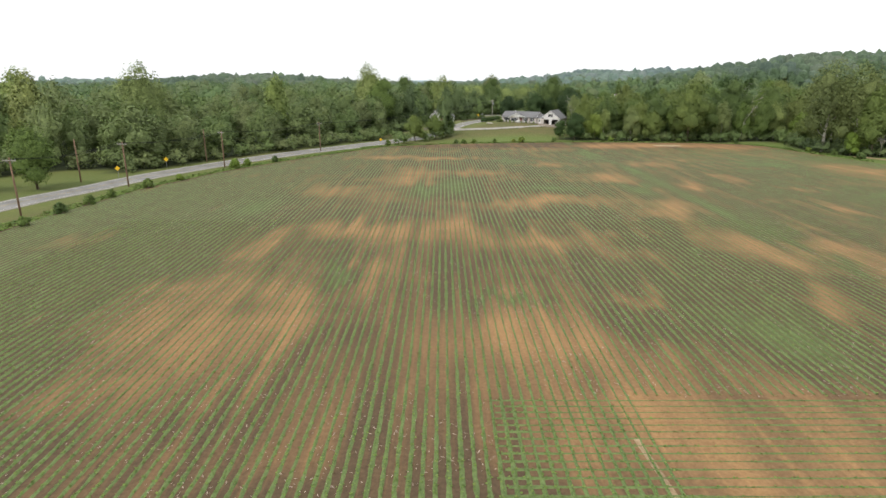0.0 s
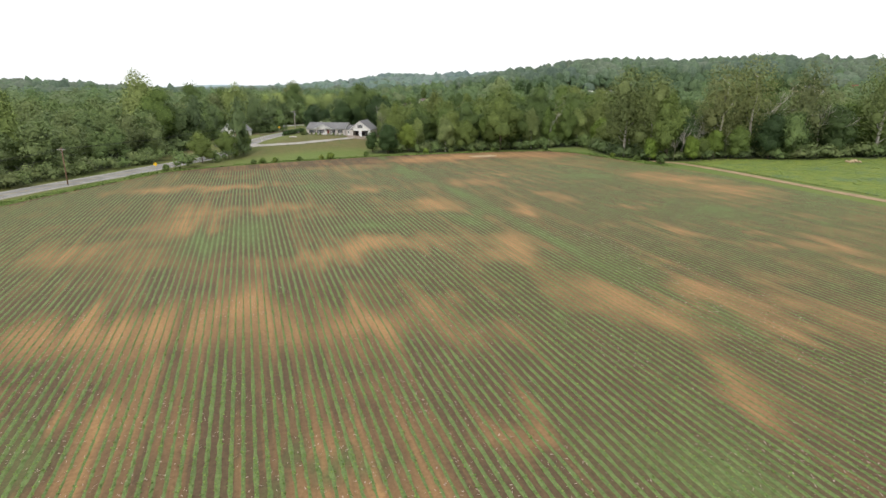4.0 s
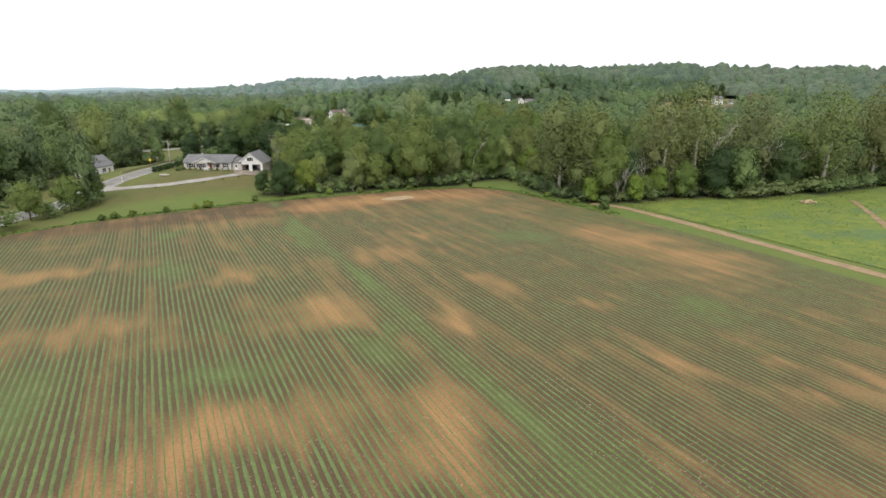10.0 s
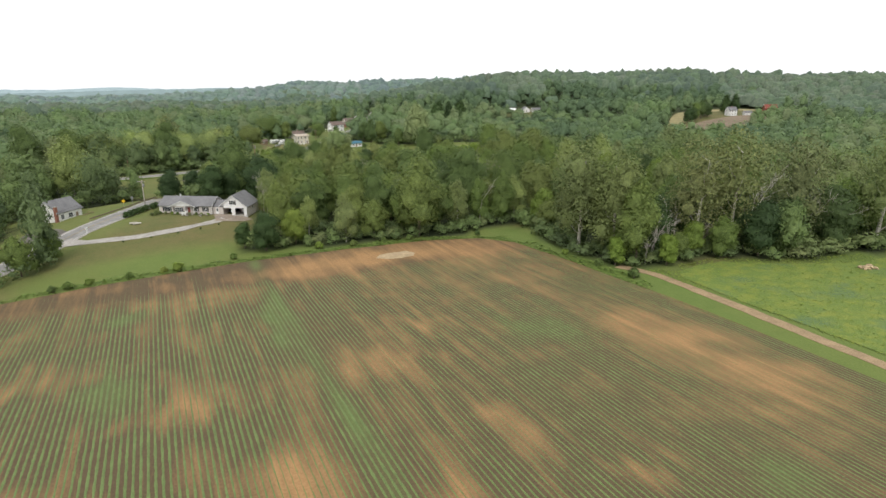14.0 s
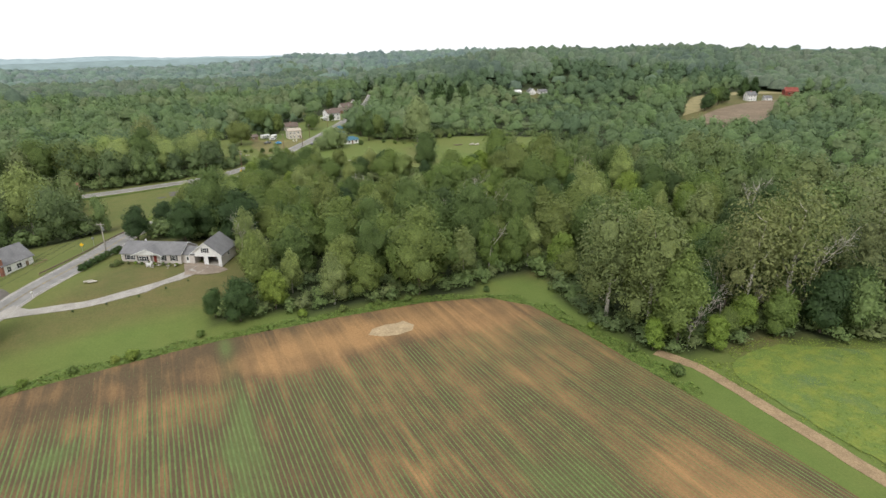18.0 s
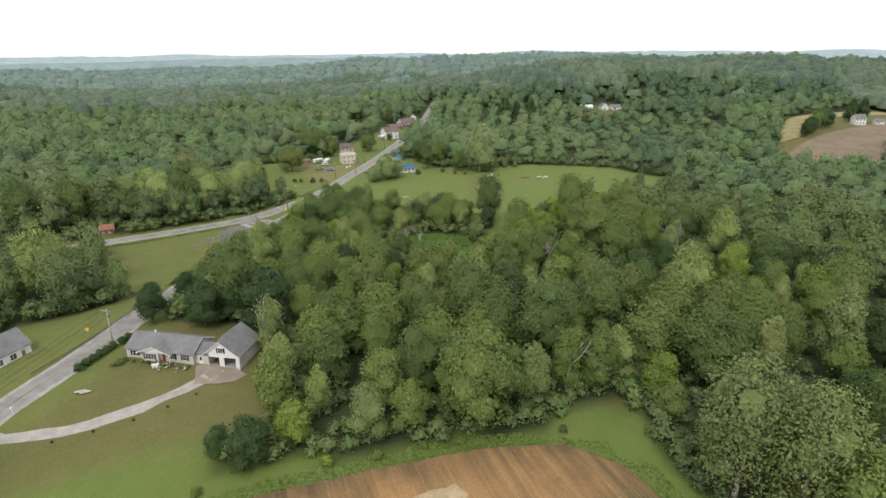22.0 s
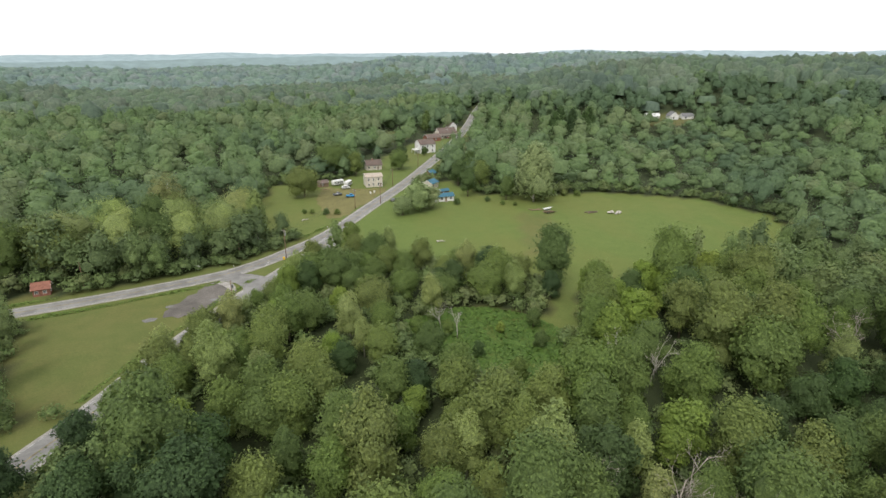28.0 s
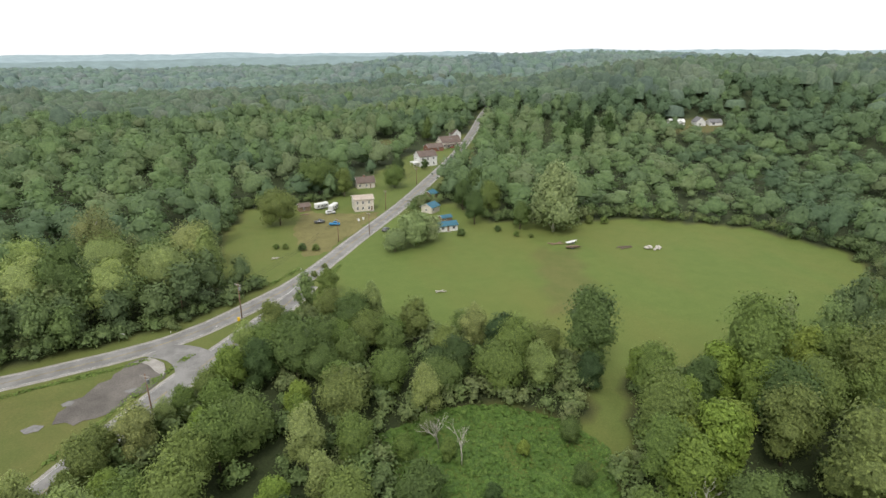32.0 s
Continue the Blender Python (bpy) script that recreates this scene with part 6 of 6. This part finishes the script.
# ---- poles, wires and signs ----
def utility_pole(x, y, h, turn, wood, label, transformer=False, arm=True, lamp=False):
    """A wooden pole with its crossarm and insulators."""
    root = tagged(new("utility_pole"), label, "pole", "utility poles")
    root.matrix_basis = pose(x, y, float(land(x, y)), 0, 0, turn)
    bm = bmesh.new()
    tube(bm, [(0, 0, -0.5), (0, 0, h * 0.5), (0, 0, h)], [0.17, 0.145, 0.11], 8)
    part("pole", bm, wood, root, smooth=True)
    if arm:
        block("crossarm", (-1.2, -0.2, h - 0.55, 1.2, -0.1, h - 0.42), POLE_PALE, root)
        for ix in (-1.1, -0.5, 0.5, 1.1):
            bm = bmesh.new()
            bmesh.ops.create_cone(bm, cap_ends=True, segments=6, radius1=0.07, radius2=0.04, depth=0.2, matrix=pose(ix, -0.15, h - 0.32))
            part("insulator", bm, METAL, root)
        bm = bmesh.new()
        for s in (-1, 1):
            tube(bm, [(0, -0.14, h - 1.2), (s * 0.7, -0.17, h - 0.55)], [0.025, 0.025], 4)
        part("brace", bm, METAL, root)
    if transformer:
        bm = bmesh.new()
        bmesh.ops.create_cone(bm, cap_ends=True, segments=12, radius1=0.3, radius2=0.3, depth=0.95, matrix=pose(0.42, 0, h - 1.7))
        part("transformer", bm, METAL, root)
    if lamp:
        bm = bmesh.new()
        tube(bm, [(0, 0, h - 0.8), (-0.9, 0, h - 0.5), (-1.4, 0, h - 0.55)], [0.04, 0.035, 0.03], 5)
        part("lamp_arm", bm, METAL, root)
        block("lamp_head", (-1.75, -0.12, h - 0.65, -1.35, 0.12, h - 0.5), METAL, root, bevel=0.04)
    return Vector((x, y, float(land(x, y)) + h)), turn


BROWN_POLE = "brown wooden utility pole with a crossarm"
west = [(-74, 60, 9.8, 5), (-71, 95, 9.8, -5), (-67.7, 123.4, 9.5, -15), (-57, 151, 9.5, -28), (-40, 190.5, 9.3, -30)]
tops = [utility_pole(x, y, h, a, POLE_WOOD, BROWN_POLE) for x, y, h, a in west]
tops.append(utility_pole(23.9, 288.2, 9.6, -32, POLE_PALE, "pale weathered utility pole with a street lamp", True, True, True))
utility_pole(-81.2, 128.8, 9.5, 0, POLE_WOOD, "old wooden pole standing among roadside trees", arm=False)
utility_pole(-66, 162, 9.0, 0, POLE_WOOD, "old wooden pole beside the road", arm=False)
jun = [utility_pole(78.2, 414.3, 10.8, -45, POLE_WOOD, "wooden utility pole with crossarm at the junction", True), utility_pole(62.4, 371.5, 10.5, -35, POLE_WOOD, "wooden utility pole with transformers by the road", True), utility_pole(62, 421, 8.5, -60, POLE_WOOD, "plain wooden pole at the wood's edge", arm=False), utility_pole(16, 403, 9.0, -70, POLE_WOOD, "plain wooden pole along the road", arm=False), utility_pole(-30, 392, 9.0, -70, POLE_WOOD, "plain wooden pole along the road", arm=False)]
vil = [utility_pole(x, y, 9.5, -55, POLE_WOOD, "wooden utility pole beside the village road") for x, y in ((111.5, 474), (124.5, 479.5), (137.5, 514), (163, 560))]


def wire(a, b, sag, label="sagging black power line between poles", r=0.026):
    pts = []
    for i in range(13):
        t = i / 12
        p = a.lerp(b, t)
        pts.append((p.x, p.y, p.z - sag * 4 * t * (1 - t)))
    bm = bmesh.new()
    tube(bm, pts, [r] * 13, 4)
    tagged(part("power_line", bm, BLACK), label, "wire", "power lines")


def span(p, q, lines=((-1.1, -0.25), (0.5, -0.25), (1.1, -0.25), (0.1, -2.0)), sag=0.9):
    (a, ta), (b, tb) = p, q
    for off, dz in lines:
        wire(a + Vector((off * math.cos(radians(ta)), off * math.sin(radians(ta)), dz)), b + Vector((off * math.cos(radians(tb)), off * math.sin(radians(tb)), dz)), sag)


for p, q in zip(tops, tops[1:]):
    span(p, q, sag=0.8 if q is not tops[-1] else 2.0)
single = ((0.0, -0.3), (0.1, -1.0), (0.1, -1.8))
span(jun[0], jun[2], single)
span(jun[2], jun[3], single)
span(jun[3], jun[4], single)
span(jun[0], vil[0], single)
span(vil[0], vil[1], single, 0.3)
span(vil[1], vil[2], single)
span(vil[2], vil[3], single)


def road_sign(x, y, turn, plate, colour, label, h=2.2, size=0.75):
    root = tagged(new("road_sign"), label, "sign")
    root.matrix_basis = pose(x, y, float(land(x, y)), 0, 0, turn)
    block("post", (-0.04, -0.03, -0.3, 0.04, 0.03, h), METAL, root)
    at = pose(0, -0.05, h, 0, 45 if plate == "diamond" else 0, 0)
    block("plate", (-size / 2, -0.02, -size / 2, size / 2, 0.02, size / 2), colour, root, at=at)
    return root


YSIGN = "yellow diamond warning sign on a steel post"
for x, y, a in ((-75.5, 134, 10), (-71.6, 150, 5), (-22.5, 212, -15), (17.5, 294.5, -10)):
    road_sign(x, y, a, "diamond", YELLOW, YSIGN, 2.3, 0.85)
road_sign(19.9, 300, 160, "square", METAL, "grey back of a road sign beside the road", 2.4, 0.8)
road_sign(48.9, 409.4, -25, "square", WHITE, "white square sign on the grass verge", 1.3, 1.3)
road_sign(122.5, 496.5, -40, "square", WHITE, "white sign board beside the village road", 1.6, 1.0)
road_sign(124.8, 498.2, -40, "square", WHITE, "white sign board beside the village road", 1.6, 1.0)
for x, y in ((60.5, 402.9 + 6.2), (72, 409), (96, 446)):
    road_sign(x, y, -30, "square", WHITE, "slim white roadside marker post", 0.9, 0.28)
block_at = pose(77.4, 413.2, float(land(77.4, 413.2)))
tagged(block("bollard_cap", (-0.35, -0.35, -0.1, 0.35, 0.35, 0.9), YELLOW, None, "", block_at, 0.08), "yellow guard box at the pole's foot", "bollard")


def mailbox(x, y, turn):
    root = tagged(new("mailbox"), "white mailbox on a post beside the road", "mailbox")
    root.matrix_basis = pose(x, y, float(land(x, y)), 0, 0, turn)
    block("post", (-0.06, -0.06, -0.3, 0.06, 0.06, 1.1), WHITE, root)
    block("box", (-0.18, -0.35, 1.05, 0.18, 0.35, 1.5), WHITE, root, bevel=0.08)
    block("flag", (0.18, 0.05, 1.3, 0.21, 0.1, 1.6), RED_DOOR, root)


mailbox(9.0, 265.2, -35)

# guard rail over the road from the house
GUARD = [(9.5, 278.5), (14.2, 284.6), (20.5, 295), (25.8, 306.5), (28, 313)]
rail = tagged(new("guard_rail"), "dark weathered guard rail along the road", "guard rail")
line = smooth_line(GUARD, 2.0)
bm = bmesh.new()
tube(bm, [(p.x - 0.6, p.y + 0.4, float(land(p.x, p.y)) + 0.62) for p in line], [0.17] * len(line), 6)
part("rail_beam", bm, RUST, rail)
for p in line[::1]:
    z = float(land(p.x, p.y))
    block("rail_post", (p.x - 0.78, p.y + 0.35, z - 0.3, p.x - 0.66, p.y + 0.5, z + 0.75), WOOD, rail)

# ---- shrubs, hedge and small things ----
bush_models = []
for i, (leaf, label) in enumerate([(LEAF, "rounded green shrub"), (LEAF_DARK, "dark green clipped shrub"), (LEAF_LIGHT, "bright green sprawling shrub"), (LEAF_PALE, "pale green ornamental grass clump")]):
    q = np.random.default_rng(300 + i)
    v, f, masses, soft = crown_arrays(q, 1.0, 0.62, 0.0, "round", 5, 600, 0.15, 1)
    root = tagged(new("shrub"), label, "shrub")
    new("foliage", tri_mesh("foliage", v, f, leaf, None, soft)).parent = root
    bm = bmesh.new()
    for k in range(4):
        tube(bm, [(0, 0, -0.1), (0.25 * math.cos(k * 1.6), 0.25 * math.sin(k * 1.6), 0.6)], [0.04, 0.015], 4)
    part("stems", bm, BARK, root)
    bush_models.append(root)


def bush(kind, x, y, size, label, group="shrubs"):
    plant(bush_models[kind], x, y, size, (x * 91 + y * 53) % 360, group, label)


for k in range(8):
    t = k / 7
    bush(1, 18.6 + 8.0 * t + (0.5 if k > 5 else 0), 277.2 + 12.4 * t, 1.9, "dark green clipped hedge shrub by the road", "hedge shrubs")
for x, y in ((18.2, 253.3), (25.1, 253.7), (32, 254.9), (38.1, 257.2), (43.5, 260.1)):
    bush(1, x, y, 0.48, "small dark shrub along the driveway", "drive shrubs")
for k in range(9):
    bx, by = 1.0 + k * 1.95, -1.7 - 0.35 * (k % 2)
    co_, si_ = math.cos(radians(TURN)), math.sin(radians(TURN))
    bush(k % 3 if k % 3 != 1 else 3, 28.1 + co_ * bx - si_ * by, 280.5 + si_ * bx + co_ * by, 0.85, "low flowering shrub in the bed before the house", "bed shrubs")
for x, y, s_ in ((27, 277.3, 1.7), (25.6, 276.6, 1.2)):
    bush(3, x, y, s_, "pale ornamental grass on the lawn")
for x, y, s_ in ((-65.5, 88, 1.6), (-65.6, 97, 1.9), (-65, 104.5, 1.8), (-64.6, 111, 1.6), (-62.5, 121.5, 2.0), (-60, 131, 1.5), (-54, 150.5, 2.4), (-51.8, 153.5, 2.0), (-47, 162, 1.7), (-20, 214, 2.0), (8, 225, 1.8), (5, 224.2, 1.6), (12, 226, 1.7), (20, 227.5, 1.6), (30.6, 228, 2.3), (27.5, 228.3, 1.6), (76, 231, 1.8), (66.5, 232.5, 2.0), (92.5, 229.6, 1.7), (85, 231, 1.5), (124.5, 173, 2.4), (124, 184.5, 1.9), (123.5, 197, 1.6), (113, 226, 1.6), (44, 232.5, 1.7)):
    bush(2 if int(x) % 3 == 0 else 0, x, y, s_, "wild shrub in the field's rough verge", "verge shrubs")
for x, y, s_ in ((97.5, 467.8, 2.8), (102.3, 466.4, 2.6), (91.5, 471, 2.2), (88, 472, 2.0), (176, 470, 2.4), (181, 462, 2.2), (160, 468.5, 3.0), (100, 440, 2.0), (104, 447, 1.8), (212, 472, 3.6), (218, 470, 3.4), (224, 468, 3.0), (186, 459, 1.8)):
    bush(0, x, y, s_, "round green shrub on the meadow's edge", "meadow shrubs")


def stones(name, x, y, spread, count, size, material, label, category, seed):
    """A heap: each piece a lumpy block of its own."""
    q = np.random.default_rng(seed)
    root = tagged(new(name), label, category)
    root.matrix_basis = pose(x, y, float(land(x, y)))
    for i in range(count):
        a, d = q.uniform(0, 6.28), spread * math.sqrt(q.uniform())
        bm = bmesh.new()
        s_ = size * q.uniform(0.6, 1.4)
        bmesh.ops.create_icosphere(bm, subdivisions=1, radius=s_)
        for vv in bm.verts:
            vv.co *= q.uniform(0.75, 1.2)
        bm.transform(pose(d * math.cos(a), d * math.sin(a) * 0.6, s_ * 0.45 + max(0, spread - d) * 0.25, 0, 0, q.uniform(0, 360)) @ Matrix.Diagonal((1.3, 0.9, 0.6, 1)))
        part("piece", bm, material, root)


def logs(name, x, y, count, length, r, material, label, seed, spread=1.2):
    q = np.random.default_rng(seed)
    root = tagged(new(name), label, "wood pile")
    root.matrix_basis = pose(x, y, float(land(x, y)))
    for i in range(count):
        a = q.uniform(-0.6, 0.6)
        px_, py_, pz_ = q.uniform(-spread, spread), q.uniform(-spread, spread) * 0.6, r + 0.5 * r * (i % 3)
        dx, dy = math.cos(a) * length / 2, math.sin(a) * length / 2
        bm = bmesh.new()
        tube(bm, [(px_ - dx, py_ - dy, pz_), (px_, py_, pz_ + 0.03), (px_ + dx, py_ + dy, pz_ + q.uniform(-0.02, 0.1))], [r, r * 0.95, r * 0.85], 7)
        part("log", bm, material, root)


logs("fallen_log", 21.2, 267.2, 3, 2.2, 0.22, BARK_PALE, "short pale logs lying on the lawn", 1, 0.5)
stones("rock_border", 36.6, 272.6, 2.6, 16, 0.25, STONE, "grey rocks edging the flower bed", "rocks", 2)
stones("rock_border", 40.2, 270.3, 2.0, 12, 0.25, STONE, "grey rocks edging the flower bed", "rocks", 3)
stones("rubble_heap", 225, 434.5, 3.4, 26, 0.5, BARK_PALE, "heap of pale broken rubble on the meadow", "rubble", 4)
logs("brush_pile", 215, 438, 12, 3.0, 0.12, BARK, "brown pile of cut branches on the meadow", 5, 2.2)
stones("sandy_heap", 178, 152, 2.2, 14, 0.5, SAND, "small heap of sandy earth by the wood", "heap", 6)
logs("board_stack", 192, 449, 8, 4.5, 0.14, WOOD, "stack of old boards on the grass", 7, 1.6)
logs("scrap_wood", 136.8, 417, 3, 3.0, 0.15, BARK_PALE, "fallen pale branch on the meadow", 8, 0.6)
logs("scrap_wood", 87.5, 461, 3, 2.2, 0.15, BARK_PALE, "pale scrap timber on the lawn", 9, 0.6)
logs("timber", 62.3, 276.5, 3, 3.5, 0.12, BARK_PALE, "pale cut timber lying behind the garage", 10, 0.8)
logs("timber", 59.5, 268.5, 2, 2.5, 0.11, BARK_PALE, "pale cut timber lying on the grass", 12, 0.5)
logs("scrap_wood", 101, 516, 8, 2.6, 0.12, WOOD, "heap of scrap timber beside the camper", 11, 1.6)
trailer = tagged(new("flatbed_trailer"), "rusty flatbed trailer parked on the meadow", "trailer")
trailer.matrix_basis = pose(193.5, 443.2, float(land(193.5, 443)), 0, 0, -8)
block("bed", (0, -1.0, 0.55, 5.0, 1.0, 0.72), WOOD, trailer)
block("side_board", (0, -1.02, 0.72, 5.0, -0.95, 1.05), RUST, trailer)
block("drawbar", (5.0, -0.08, 0.5, 6.6, 0.08, 0.62), RUST, trailer)
for wx in (1.9, 2.7):
    for s in (-1, 1):
        wheel(trailer, wx, s * 1.05)
boat = tagged(new("covered_boat"), "small white boat under a cover on the grass", "boat")
boat.matrix_basis = pose(198, 447.5, float(land(198, 447.5)), 0, 0, 15)
bm = bmesh.new()
prof = [[(-2.4, -0.9, 0.9), (-2.4, 0.9, 0.9), (-2.4, 0, 0.35)], [(0.5, -0.95, 1.0), (0.5, 0.95, 1.0), (0.5, 0, 0.3)], [(2.6, -0.1, 1.2), (2.6, 0.1, 1.2), (2.6, 0, 0.95)]]
rows = [[bm.verts.new(p) for p in r] for r in prof]
for r0, r1 in zip(rows, rows[1:]):
    for j in range(3):
        bm.faces.new((r0[j], r1[j], r1[(j + 1) % 3], r0[(j + 1) % 3]))
bm.faces.new(rows[0][::-1]), bm.faces.new(rows[-1])
part("hull", bm, WHITE, boat)
block("stand", (-1.2, -0.5, -0.05, 1.2, 0.5, 0.45), METAL, boat)
bm = bmesh.new()
box(bm, -0.45, -0.14, 0.32, 0.45, 0.14, 0.72)
box(bm, 0.4, -0.1, 0.6, 0.72, 0.1, 1.0)
for x in (-0.38, 0.24):
    for y in (-0.13, 0.05):
        box(bm, x, y, 0, x + 0.12, y + 0.1, 0.34)
orn = part("lawn_ornament", bm, WHITE)
orn.matrix_basis = pose(34.6, 272.6, float(land(34.6, 272.6)) - 0.02, 0, 0, -25) @ Matrix.Diagonal((1.5, 1.5, 1.5, 1))
tagged(orn, "white plaster lawn ornament before the house", "ornament")
